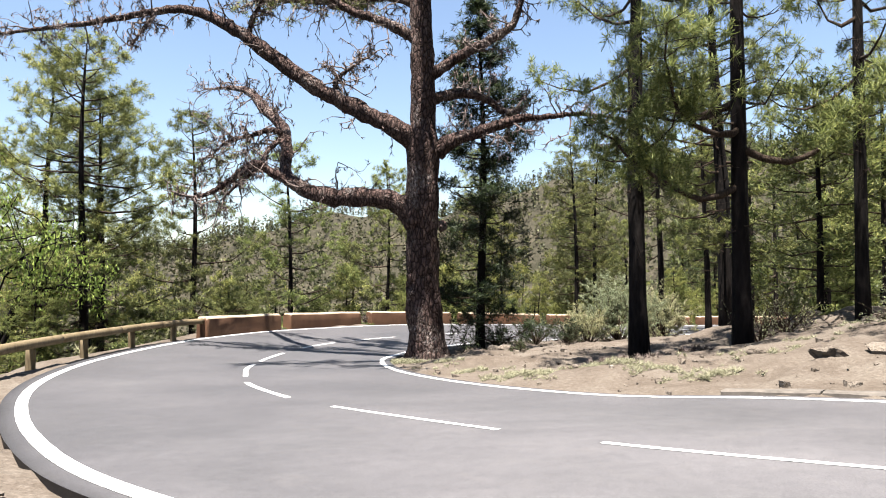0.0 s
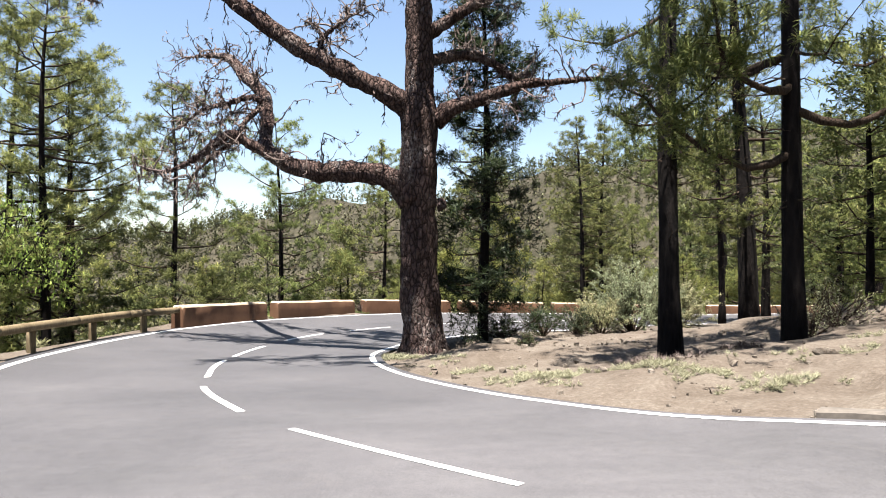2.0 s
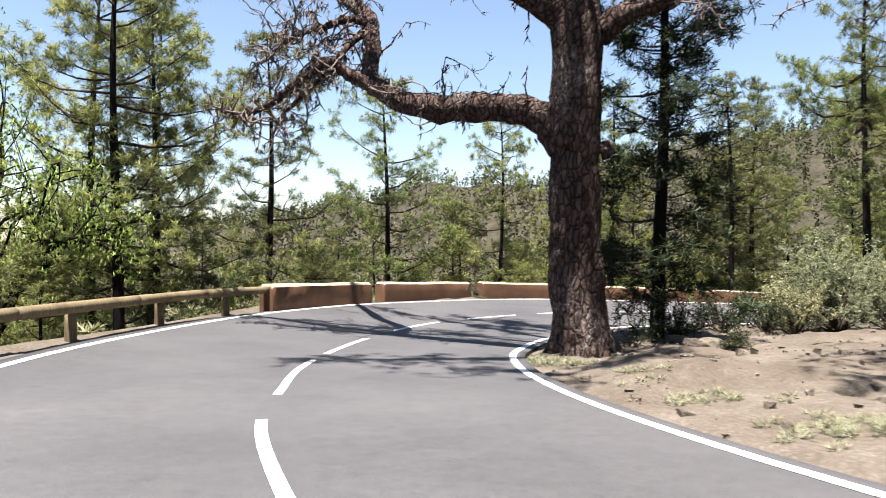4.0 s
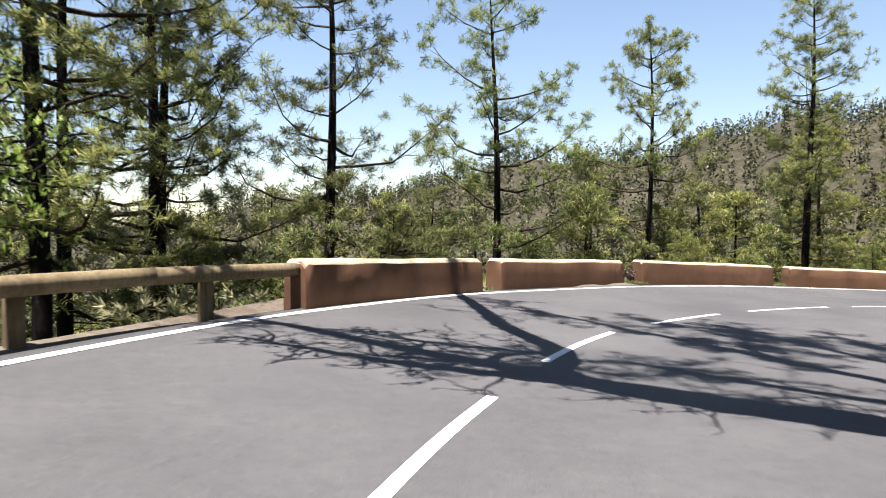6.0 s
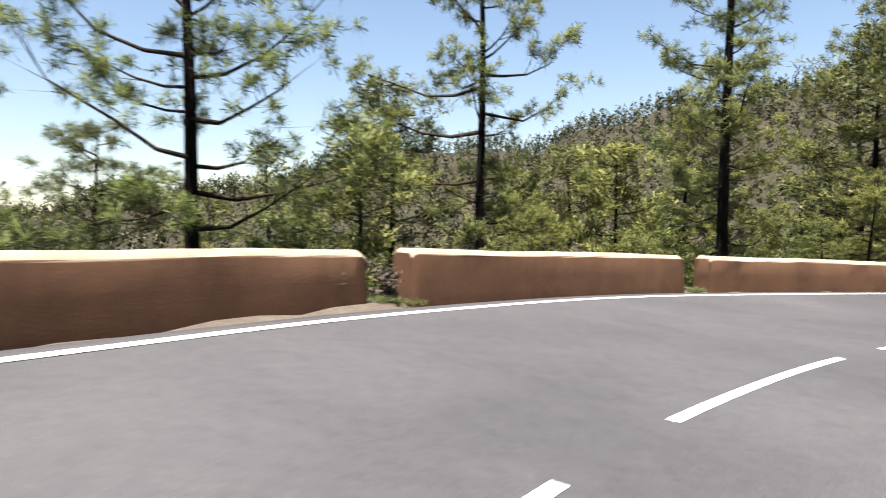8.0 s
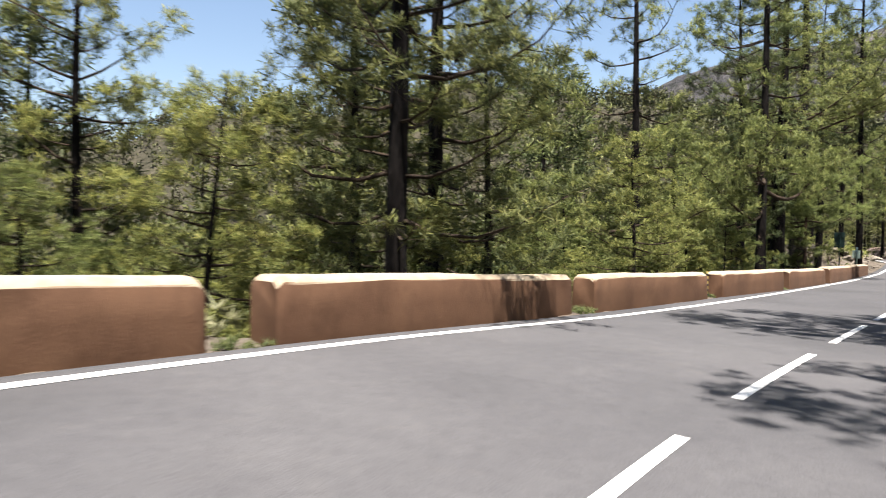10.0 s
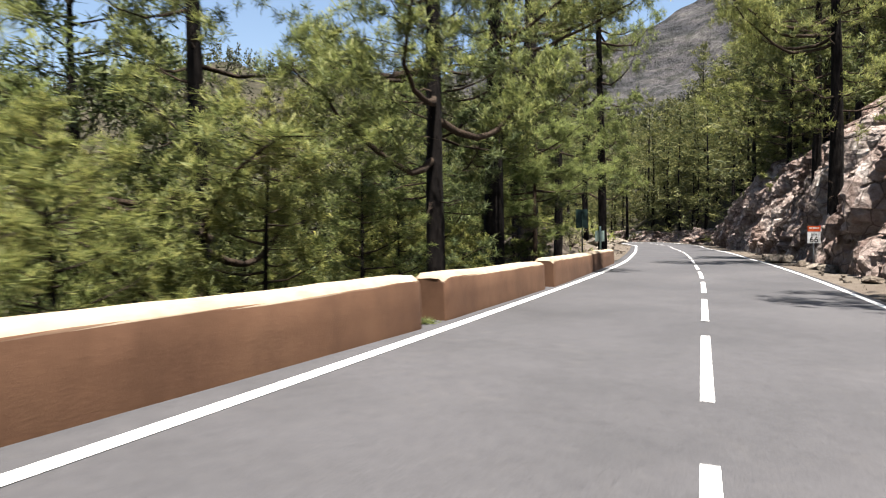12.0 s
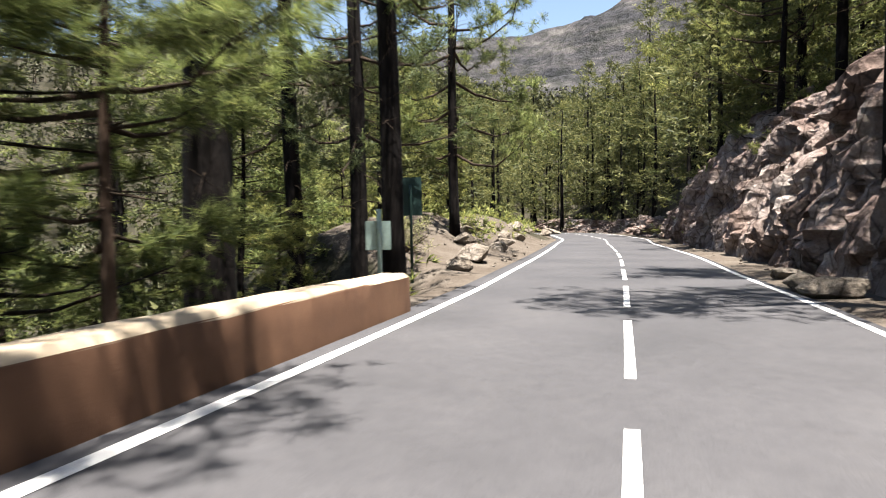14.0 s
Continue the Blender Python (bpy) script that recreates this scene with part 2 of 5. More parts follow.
def mountain_side():
    m = Mat("mountain_side", 0.95, spec=0.1).world_place()
    bands = m.noise(0.012, 6, 0.65, m.stretch(1, 1, 4.5), 0.6)
    c = m.ramp(bands, [(0.32, (0.0202, 0.0209, 0.0245)), (0.46, (0.036, 0.0353, 0.0382)), (0.56, (0.0518, 0.049, 0.0504)), (0.7, (0.0864, 0.0806, 0.0778))])
    woods = m.ramp(m.noise(0.06, 6, 0.75), [(0.45, (1, 1, 1)), (0.58, (0.42, 0.47, 0.4))])
    return m.colour(m.mix(0.85, c, woods, "MULTIPLY")).bump(m.noise(0.05, 8, 0.7), 1.0, 8.0).m


MOUNTAIN = mountain_side()
CONCRETE = plain("worn_concrete", (0.075, 0.066, 0.056), 0.9, vary=0.4)


# ---- building helpers ----
def mesh(name, verts, faces, mat, smooth=False):
    me = bpy.data.meshes.new(name)
    me.from_pydata([tuple(v) for v in verts] if not isinstance(verts, np.ndarray) else verts.tolist(), [], faces if isinstance(faces, list) else faces.tolist())
    me.materials.append(mat)
    if smooth:
        me.shade_smooth()
    me.update()
    return me


def part(name, me, parent, label=""):
    ob = new(name, me)
    ob.parent = parent
    return tagged(ob, label)


def spline(points, n):
    """n + 1 even places along a smooth curve through the points (rows of any width)."""
    p = np.asarray(points, float)
    p = np.vstack([2 * p[0] - p[1], p, 2 * p[-1] - p[-2]])
    out = []
    for i in range(1, len(p) - 2):
        for u in np.linspace(0, 1, 24, endpoint=False):
            a, b, c, d = p[i - 1 : i + 3]
            out.append(0.5 * (2 * b + (c - a) * u + (2 * a - 5 * b + 4 * c - d) * u**2 + (3 * b - a - 3 * c + d) * u**3))
    out = np.array(out + [p[-2]])
    run = np.r_[0, np.cumsum(np.linalg.norm(np.diff(out[:, :3], axis=0), axis=1))]
    at = np.linspace(0, run[-1], n + 1)
    return np.stack([np.interp(at, run, out[:, k]) for k in range(out.shape[1])], 1)


class Soup:
    """Vertices and faces collected for one mesh."""

    def __init__(self):
        self.v, self.f, self.n, self.soft = [], [], 0, []

    def add(self, verts, faces):
        verts = np.asarray(verts, float)
        self.v.append(verts)
        self.f.extend([tuple(int(i) + self.n for i in face) for face in faces])
        self.n += len(verts)

    def tube(self, path, radii, sides=6, rough=0.0, r=None, cap=True):
        path = np.asarray(path, float)
        radii = np.asarray(radii, float)
        way = np.gradient(path, axis=0)
        way /= np.linalg.norm(way, axis=1)[:, None] + 1e-9
        ref = np.array([0.0, 0, 1]) if abs(way[:, 2]).mean() < 0.8 else np.array([1.0, 0, 0])
        a = np.cross(way, ref)
        a /= np.linalg.norm(a, axis=1)[:, None] + 1e-9
        b = np.cross(way, a)
        ang = np.linspace(0, 2 * np.pi, sides, endpoint=False)
        ring = np.cos(ang)[None, :, None] * a[:, None] + np.sin(ang)[None, :, None] * b[:, None]
        rad = radii[:, None] * np.ones(sides)
        if rough:
            rad = rad * (1 + rough * (r or rng).normal(size=rad.shape))
        v = (path[:, None] + ring * rad[..., None]).reshape(-1, 3)
        f = []
        for i in range(len(path) - 1):
            for k in range(sides):
                q = (k + 1) % sides
                f.append((i * sides + k, i * sides + q, (i + 1) * sides + q, (i + 1) * sides + k))
        if cap:
            f.append(tuple(range(sides))[::-1])
            f.append(tuple((len(path) - 1) * sides + k for k in range(sides)))
        self.add(v, f)

    def blades(self, at, way, count, length, width, spread, r, droop=0.0, fan=False, stray=0.0):
        """count narrow leaves at each place, fanned about its way."""
        at, way = np.repeat(np.asarray(at, float), count, 0), np.repeat(np.asarray(way, float), count, 0)
        n = len(at)
        if not n:
            return
        d = way + spread * r.normal(size=(n, 3))
        if stray:
            at = at + stray * r.normal(size=(n, 3))
        d /= np.linalg.norm(d, axis=1)[:, None] + 1e-9
        side = np.cross(d, r.normal(size=(n, 3)))
        side /= np.linalg.norm(side, axis=1)[:, None] + 1e-9
        ln = (length * r.uniform(0.6, 1.25, n))[:, None]
        tip = at + d * ln
        tip[:, 2] -= droop * ln[:, 0]
        w = side * (width * r.uniform(0.7, 1.3, n))[:, None] / 2
        lean = d * 0.75 + np.array([0, 0, 0.55])
        face = np.cross(2 * w, tip - at)
        w[(face * lean).sum(1) * (-1 if fan else 1) < 0] *= -1
        self.soft.append(np.repeat(lean / np.linalg.norm(lean, axis=1)[:, None], 3, 0))
        if fan:
            v = np.stack([at, tip + w, tip - w], 1).reshape(-1, 3)
        else:
            v = np.stack([at + d * ln * 0.08 - w, at + d * ln * 0.08 + w, tip], 1).reshape(-1, 3)
        idx = np.arange(n * 3).reshape(-1, 3)
        self.v.append(v)
        self.f.extend(map(tuple, (idx + self.n).tolist()))
        self.n += len(v)

    def mesh(self, name, mat, smooth=False):
        me = mesh(name, np.concatenate(self.v), self.f, mat, smooth)
        if self.soft:
            me.shade_smooth()
            me.normals_split_custom_set_from_vertices(np.concatenate(self.soft))
        return me


# ---- the road: its outer edge, centre line and inner edge, from up the hill down through the bend ----
OUTER = [(14, -9.5, .75), (7.5, -4.9, .4), (3.3, -1.75, .12), (.6, .25, -.12), (-1.24, 1.63, -.24), (-2.67, 3.02, -.34), (-4.3, 5.1, -.46),
         (-6.0, 7.8, -.58), (-7.3, 10.6, -.69), (-8.15, 13.6, -.75), (-8.5, 17, -.79), (-8.4, 20.2, -.81), (-7.95, 22.9, -.845), (-7.2, 26, -.91),
         (-5.7, 29.7, -1.03), (-4, 32.95, -1.14), (-1.3, 36.6, -1.3), (2, 39.5, -1.49), (7.4, 43.1, -1.76), (13.5, 46.25, -2.04), (20.95, 50.25, -2.28),
         (34.55, 57.9, -2.67), (44.05, 63.5, -2.89), (50, 67.3, -3.02), (58.4, 72.8, -3.21), (70, 80.7, -3.49), (82.4, 89.6, -3.78), (99.4, 105.9, -4.2), (108.7, 127.9, -4.8)]
CENTRE = [(16, -7, .75), (9.4, -2.5, .35), (5.1, .65, .02), (2.33, 2.57, -.16), (1.02, 3.83, -.27), (-.88, 6.05, -.46), (-1.75, 7.27, -.555),
          (-3.1, 9.7, -.71), (-3.85, 11.9, -.84), (-4.45, 14.1, -.94), (-4.67, 17, -1.0), (-4.55, 20.2, -1.07), (-4.22, 22.9, -1.16), (-3.65, 25.1, -1.24),
          (-2.3, 28.5, -1.37), (-.6, 31.3, -1.47), (1.4, 33.8, -1.58), (4.2, 36.5, -1.74), (9, 39.85, -1.9), (15, 43.4, -2.13), (22.4, 47.6, -2.39),
          (36, 55.3, -2.72), (45.2, 60.85, -2.92), (51.5, 64.75, -3.05), (60.2, 70.3, -3.25), (71.8, 78.2, -3.53), (84.3, 87.1, -3.8), (101.5, 103.7, -4.2), (111.5, 126.7, -4.8)]
INNER = [(18, -4.5, .7), (11.2, -.1, .32), (7, 3.05, -.0), (4.4, 4.95, -.18), (2.8, 6.1, -.34), (1.48, 7.85, -.5), (.6, 9.6, -.65),
         (-.2, 11.5, -.79), (-.75, 13.2, -.91), (-1.2, 14.9, -1.0), (-1.48, 16.9, -1.09), (-1.38, 18.8, -1.18), (-1.05, 20.9, -1.27), (-.35, 23.3, -1.37),
         (1.05, 26.5, -1.51), (2.7, 28.35, -1.6), (4.55, 30.5, -1.71), (7, 32.9, -1.86), (10.6, 36.7, -2.02), (16.5, 40.7, -2.2), (23.9, 45, -2.47),
         (37.4, 52.7, -2.76), (46.5, 58.2, -2.95), (52.8, 62.3, -3.08), (61.7, 67.9, -3.28), (73.5, 76.1, -3.55), (86.2, 84.6, -3.82), (103.6, 101.5, -4.2), (114.3, 125.5, -4.8)]
ROWS_OF_ROAD = np.hstack([np.array(CENTRE), np.array(OUTER), np.array(INNER)])
ROAD = spline(ROWS_OF_ROAD, 520)
R_C, R_O, R_I = ROAD[:, :3], ROAD[:, 3:6], ROAD[:, 6:9]
R_RUN = np.r_[0, np.cumsum(np.linalg.norm(np.diff(R_C[:, :2], axis=0), axis=1))]
R_WAY = np.gradient(R_C[:, :2], axis=0)
R_WAY /= np.linalg.norm(R_WAY, axis=1)[:, None]


def across(k, s):
    """The place on road row k at s: 0 is the centre line, -1 the outer edge line and 1 the inner one."""
    c, e = R_C[k], (R_O[k] if s < 0 else R_I[k])
    return c + (e - c) * abs(s)


def run_at(x, y):
    return float(R_RUN[np.argmin((R_C[:, 0] - x) ** 2 + (R_C[:, 1] - y) ** 2)])


def row_at(run):
    return np.array([np.interp(run, R_RUN, ROAD[:, k]) for k in range(9)])


def strip(name, runs, offset, width, lift, mat):
    """A painted line laid along the road. offset: a place from -1 (outer edge) to 1 (inner edge)."""
    v, f = [], []
    for run in runs:
        row = row_at(run)
        c, e = row[:3], (row[3:6] if offset < 0 else row[6:9])
        side = row[6:9] - row[3:6]
        side /= np.linalg.norm(side)
        p = c + (e - c) * abs(offset)
        v += [p - side * width / 2 + (0, 0, lift), p + side * width / 2 + (0, 0, lift)]
    for i in range(len(runs) - 1):
        f.append((2 * i, 2 * i + 1, 2 * i + 3, 2 * i + 2))
    return mesh(name, np.array(v), f, mat)


def smooth(a, b, x):
    u = np.clip((x - a) / (b - a), 0, 1)
    return u * u * (3 - 2 * u)


RUN_WIDER = run_at(8, 39)


def build_road():
    offsets = (-1.075, -1.0, -0.75, -0.5, -0.25, 0, 0.25, 0.5, 0.75, 1.0, 1.07)
    v, f, w = [], [], len(offsets)
    for k in range(len(ROAD)):
        wide = 1.0 + 0.075 * smooth(0, 12, R_RUN[k] - RUN_WIDER)
        v += [across(k, s * wide if s < -1 else s) for s in offsets]
    for k in range(len(ROAD) - 1):
        for j in range(w - 1):
            f.append((k * w + j, k * w + j + 1, (k + 1) * w + j + 1, (k + 1) * w + j))
    n = len(v)
    for side, flip in ((0, 1), (w - 1, 0)):
        for k in range(len(ROAD)):
            v.append(v[k * w + side] - np.array((0, 0, 0.25)))
        for k in range(len(ROAD) - 1):
            q = (k * w + side, n + k, n + k + 1, (k + 1) * w + side)
            f.append(q if flip else q[::-1])
        n = len(v)
    road = tagged(new("road", mesh("road", np.array(v), f, ASPHALT, True)), "worn grey asphalt mountain road with white lines", "road", kind="structure")
    end = R_RUN[-1]
    part("edge_line", strip("edge_line", np.arange(0.5, end - 1, 0.5), -1.0, 0.15, 0.005, PAINT), road, "white painted edge line")
    part("edge_line", strip("edge_line", np.arange(0.5, end - 1, 0.5), 1.0, 0.13, 0.005, PAINT), road, "white painted edge line")
    return road


road = build_road()


def centre_dash(a, b, wide=0.105):
    part("centre_dash", strip("centre_dash", np.linspace(a, b, 9), 0.0001, wide, 0.005, PAINT), road, "white painted centre dash")


for x0, y0, x1, y1 in ((8.6, -2.0, 5.9, 0.05), (4.7, .95, 1.99, 3.02), (1.07, 3.95, -.88, 6.09), (-1.72, 7.27, -3.17, 9.95), (-3.65, 11.3, -4.5, 14.7), (-4.6, 15.6, -4.66, 18.3), (-4.54, 20.3, -4.1, 23.6),
                       (-3.62, 25.33, -2.24, 28.66), (-1.53, 29.95, .65, 32.96), (1.6, 34.05, 4.7, 36.95)):
    centre_dash(run_at(x0, y0), run_at(x1, y1), 0.08 if y0 < 5 else 0.105)
first_dash = run_at(23.19, 48.07)
for k in range(-4, 22):
    if first_dash + 5.07 * k < R_RUN[-1] - 8:
        centre_dash(first_dash + 5.07 * k, first_dash + 5.07 * k + 3.55)


def kerb():
    """A low worn concrete lip along the inner edge, in cast lengths."""
    top = new("kerb")
    tagged(top, "low worn concrete kerb at the inner road edge", "kerb")
    a, b = run_at(6.6, -0.4), run_at(2.3, 2.8)
    cuts = np.arange(a, b, 1.0)
    for lo in cuts:
        v, f = [], []
        prof = ((-0.02, -0.2), (0.0, 0.01), (0.03, 0.028), (0.2, 0.032), (0.235, 0.018), (0.25, -0.2))
        runs = np.linspace(lo + 0.012, lo + 0.988, 5)
        for run in runs:
            row = row_at(run)
            side = (row[6:9] - row[:3]) / np.linalg.norm(row[6:8] - row[:2])
            for d, h in prof:
                q = row[6:9] + side * (d + 0.42)
                v.append((q[0], q[1], row[8] + h + 0.006 * math.sin(run * 7 + d * 20)))
        m = len(prof)
        for i in range(len(runs) - 1):
            f += [(i * m + k, i * m + k + 1, (i + 1) * m + k + 1, (i + 1) * m + k) for k in range(m - 1)]
        f += [tuple(range(m))[::-1], tuple((len(runs) - 1) * m + k for k in range(m))]
        part("kerb_stone", mesh("kerb_stone", np.array(v), f, CONCRETE), top)
    return top


kerb()


# ---- the ground: one sheet from the road to the skyline ----
def lumps(x, y, size, seed):
    """Soft bumps from a few crossing waves."""
    r = np.random.default_rng(seed)
    z = np.zeros_like(x)
    for _ in range(7):
        a, p, s = r.uniform(0, 6.28), r.uniform(0, 6.28), size * r.uniform(0.5, 1.7)
        z += np.sin((x * np.cos(a) + y * np.sin(a)) * 6.28 / s + p)
    return z / 7


SKYLINE_AZ = np.array([-180, -120, -75, -50, -38, -25, -17, -7, 4, 15, 23, 34, 41, 46, 52, 58, 63, 75, 110, 150, 180.0])
SKYLINE_EL = np.array([8, 4, 0.6, 0.4, 1.0, 4.0, 5.0, 6.2, 8.6, 10.0, 11.2, 11.0, 9.0, 7.5, 7.0, 7.5, 9.5, 16, 22, 14, 8.0])
RUN_APRON, RUN_SPUR, RUN_CUT = run_at(-1.7, 7.2), run_at(44.5, 60.4), run_at(33, 53.6)


def ground_z(x, y):
    """Height of the ground and the share of litter and scrub on it, for arrays of places."""
    x, y = np.asarray(x, float), np.asarray(y, float)
    z, cover = np.zeros_like(x), np.zeros_like(x)
    for i in range(0, len(x), 4000):
        px, py = x[i : i + 4000, None], y[i : i + 4000, None]
        d2 = (px - R_C[None, ::2, 0]) ** 2 + (py - R_C[None, ::2, 1]) ** 2
        k = d2.argmin(1) * 2
        px, py = px[:, 0], py[:, 0]
        weight = 1 / (d2 + 0.3) ** 2
        level = (weight @ R_C[::2, 2]) / weight.sum(1)
        right = np.stack([R_WAY[k, 1], -R_WAY[k, 0]], 1)
        lat = (px - R_C[k, 0]) * right[:, 0] + (py - R_C[k, 1]) * right[:, 1]
        along = (px - R_C[k, 0]) * R_WAY[k, 0] + (py - R_C[k, 1]) * R_WAY[k, 1]
        wide_o = np.linalg.norm(R_O[k] - R_C[k], axis=1)
        wide_i = np.linalg.norm(R_I[k] - R_C[k], axis=1)
        near = np.where(lat < 0, R_C[k, 2] + (R_O[k, 2] - R_C[k, 2]) * np.minimum(-lat / wide_o, 1.3), R_C[k, 2] + (R_I[k, 2] - R_C[k, 2]) * np.minimum(lat / wide_i, 1.3))
        far = np.sqrt(d2.min(1))
        d_o = np.where(lat < 0, np.hypot(-lat, along) - wide_o, 0)
        d_i = np.where(lat >= 0, np.hypot(lat, along) - wide_i, 0)
        out = np.maximum(d_o, d_i)
        h = near + (level - near) * smooth(2, 9, out)
        run = R_RUN[k]
        # the verge on the outer side, then the fall into the ravine; a wide flat apron at the start
        apron = 9.0 * (1 - smooth(RUN_APRON - 7, RUN_APRON, run))
        spur = smooth(RUN_SPUR + 5, RUN_SPUR + 14, run)
        edge = 1.1 + apron + 8.5 * spur
        fall = np.maximum(d_o - edge, 0)
        drop = np.where(fall < 14, fall * 0.62, 8.7 + (fall - 14) * 0.42)
        drop = 34 * np.tanh(drop / 34)
        bank = smooth(0.5, 2.2, d_o) * 0.05 * (1 - smooth(5, 0, run - RUN_APRON))
        h = h - drop + bank + spur * 2.1 * smooth(0.7, 5.5, d_o) * (1 - 0.8 * smooth(6.5, 10, d_o)) * (0.75 + 0.35 * lumps(px, py, 9, 8))
        # the inner side: a low bank in the bend, a cut slope along the straight
        bend = smooth(0.3, 2.5, d_i) * 0.1 + smooth(5.5, 11, px) * (1 - smooth(17, 24, py)) * smooth(0.5, 4.5, d_i) * (0.75 + 0.25 * lumps(px, py, 6, 9))
        bend = bend + np.maximum(d_i - 12, 0) * 0.12
        verge = smooth(0.5, 1.6, d_i) * (1 - smooth(14, 22, d_i))
        ledge = smooth(-0.06, 0.06, lumps(px, py, 4.2, 13)) * 0.13 + lumps(px, py, 1.7, 14) * 0.09 + lumps(px, py, 0.8, 15) * 0.05
        bend = bend + verge * ledge
        slope = smooth(2.8, 6.2, d_i) * 2.9 + np.maximum(d_i - 4.4, 0) * 0.82
        cut = smooth(RUN_CUT - 9, RUN_CUT + 3, run)
        slope = slope * (1 - smooth(R_RUN[-1] - 22, R_RUN[-1], run))
        h = h + np.where(lat >= 0, bend * (1 - cut) + np.minimum(slope, 60) * cut, 0)
        # the far hills
        cx, cy = px - 8, py - 38
        r = np.hypot(cx, cy)
        az = np.degrees(np.arctan2(cx, cy))
        el = np.interp(az, SKYLINE_AZ, SKYLINE_EL) + 0.5 * np.sin(az * 0.31) + 0.35 * np.sin(az * 0.83 + 1)
        ridge = 330 * np.tan(np.radians(el))
        clear = smooth(4, 45, out)
        share = smooth(70, 330, r) * clear
        h = h * (1 - share) + (ridge * share**0.8 - 6 * smooth(330, 1500, r)) * share
        h = h + smooth(5, 30, out) * lumps(px, py, 17, 3) * 0.9 + smooth(60, 200, r) * clear * lumps(px, py, 80, 4) * 5
        h = h + smooth(0.6, 3, out) * (lumps(px, py, 2.3, 5) * 0.1 + lumps(px, py, 0.9, 6) * 0.035)
        z[i : i + 4000] = h - 0.12 * (1 - smooth(0.15, 0.4, out)) - 0.015
        cover[i : i + 4000] = np.clip(smooth(R_RUN[-1] - 4, R_RUN[-1], run) + smooth(1.0, 2.6, d_o - apron * 0.55 - spur * 7 * (1 - smooth(RUN_SPUR + 28, RUN_SPUR + 42, run))) + smooth(13, 22, d_i) * (1 - cut) + smooth(4, 9, d_i) * cut * smooth(RUN_CUT + 14, RUN_CUT + 26, run) + smooth(RUN_CUT + 42, RUN_CUT + 60, run) * smooth(0.3, 1.6, out), 0, 1)
    return z, cover


def gz(x, y):
    return float(ground_z(np.array([x]), np.array([y]))[0][0])


def axis(a, b, step, reach):
    out = list(np.arange(a, b, step))
    s, p = step, b
    while p < reach:
        out.append(p)
        s *= 1.13
        p += s
    s, p = step, a
    while p > -reach:
        s *= 1.13
        p -= s
        out.insert(0, p)
    return np.array(out)


def build_ground():
    xs, ys = axis(-22, 100, 0.8, 2600), axis(-14, 108, 0.8, 2600)
    xs = np.unique(np.round(np.r_[xs[(xs < -2) | (xs > 13)], np.arange(-2, 13.1, 0.26)], 4))
    ys = np.unique(np.round(np.r_[ys[(ys < 2) | (ys > 24)], np.arange(2, 24.1, 0.26)], 4))
    gx, gy = np.meshgrid(xs, ys)
    z, cover = ground_z(gx.ravel(), gy.ravel())
    v = np.stack([gx.ravel(), gy.ravel(), z], 1)
    w, h = len(xs), len(ys)
    i = (np.arange(h - 1)[:, None] * w + np.arange(w - 1)[None]).ravel()
    me = mesh("ground", v, np.stack([i, i + 1, i + w + 1, i + w], 1), SOIL, True)
    a = me.attributes.new("cover", "FLOAT", "POINT")
    a.data.foreach_set("value", cover.astype(np.float32))
    return tagged(new("ground", me), "dry brown dirt and scrubby forest hillside", "ground", kind="structure")


ground = build_ground()


def mountain():
    """The bare rocky mountain that closes the valley."""
    az = np.radians(np.linspace(28, 100, 170))
    out = np.linspace(0, 1, 60)
    top = np.interp(np.degrees(az), (28, 38, 44, 46, 50, 55, 58, 62, 70, 85, 100), (6, 11, 13.6, 14.3, 14.2, 15.8, 17.0, 18.6, 20, 18, 12))
    v = []
    for a, el in zip(az, top):
        for u in out:
            d = 520 + 620 * u
            x, y = 30 + d * math.sin(a), 52 + d * math.cos(a)
            p = Vector((x, y, 0)) * 0.008
            rough = noise.ridged_multi_fractal(p, 0.9, 2.1, 5, 1.0, 2.0) - 1.0
            full = 1090 * math.tan(math.radians(el))
            step = u + 0.035 * math.sin(u * 21 + a * 9)
            h = full * (0.25 * step + 0.75 * step**1.7) + 15 * rough * (0.3 + u) * (1 - 0.6 * max(0, u - 0.9) / 0.1)
            v.append((x, y, h))
    w = len(out)
    f = [(i * w + j, i * w + j + 1, (i + 1) * w + j + 1, (i + 1) * w + j) for i in range(len(az) - 1) for j in range(w - 1)]
    return tagged(new("backdrop", mesh("backdrop", np.array(v), f, MOUNTAIN)), "bare grey-brown rocky mountain above the valley", "mountain", kind="structure")


mountain()


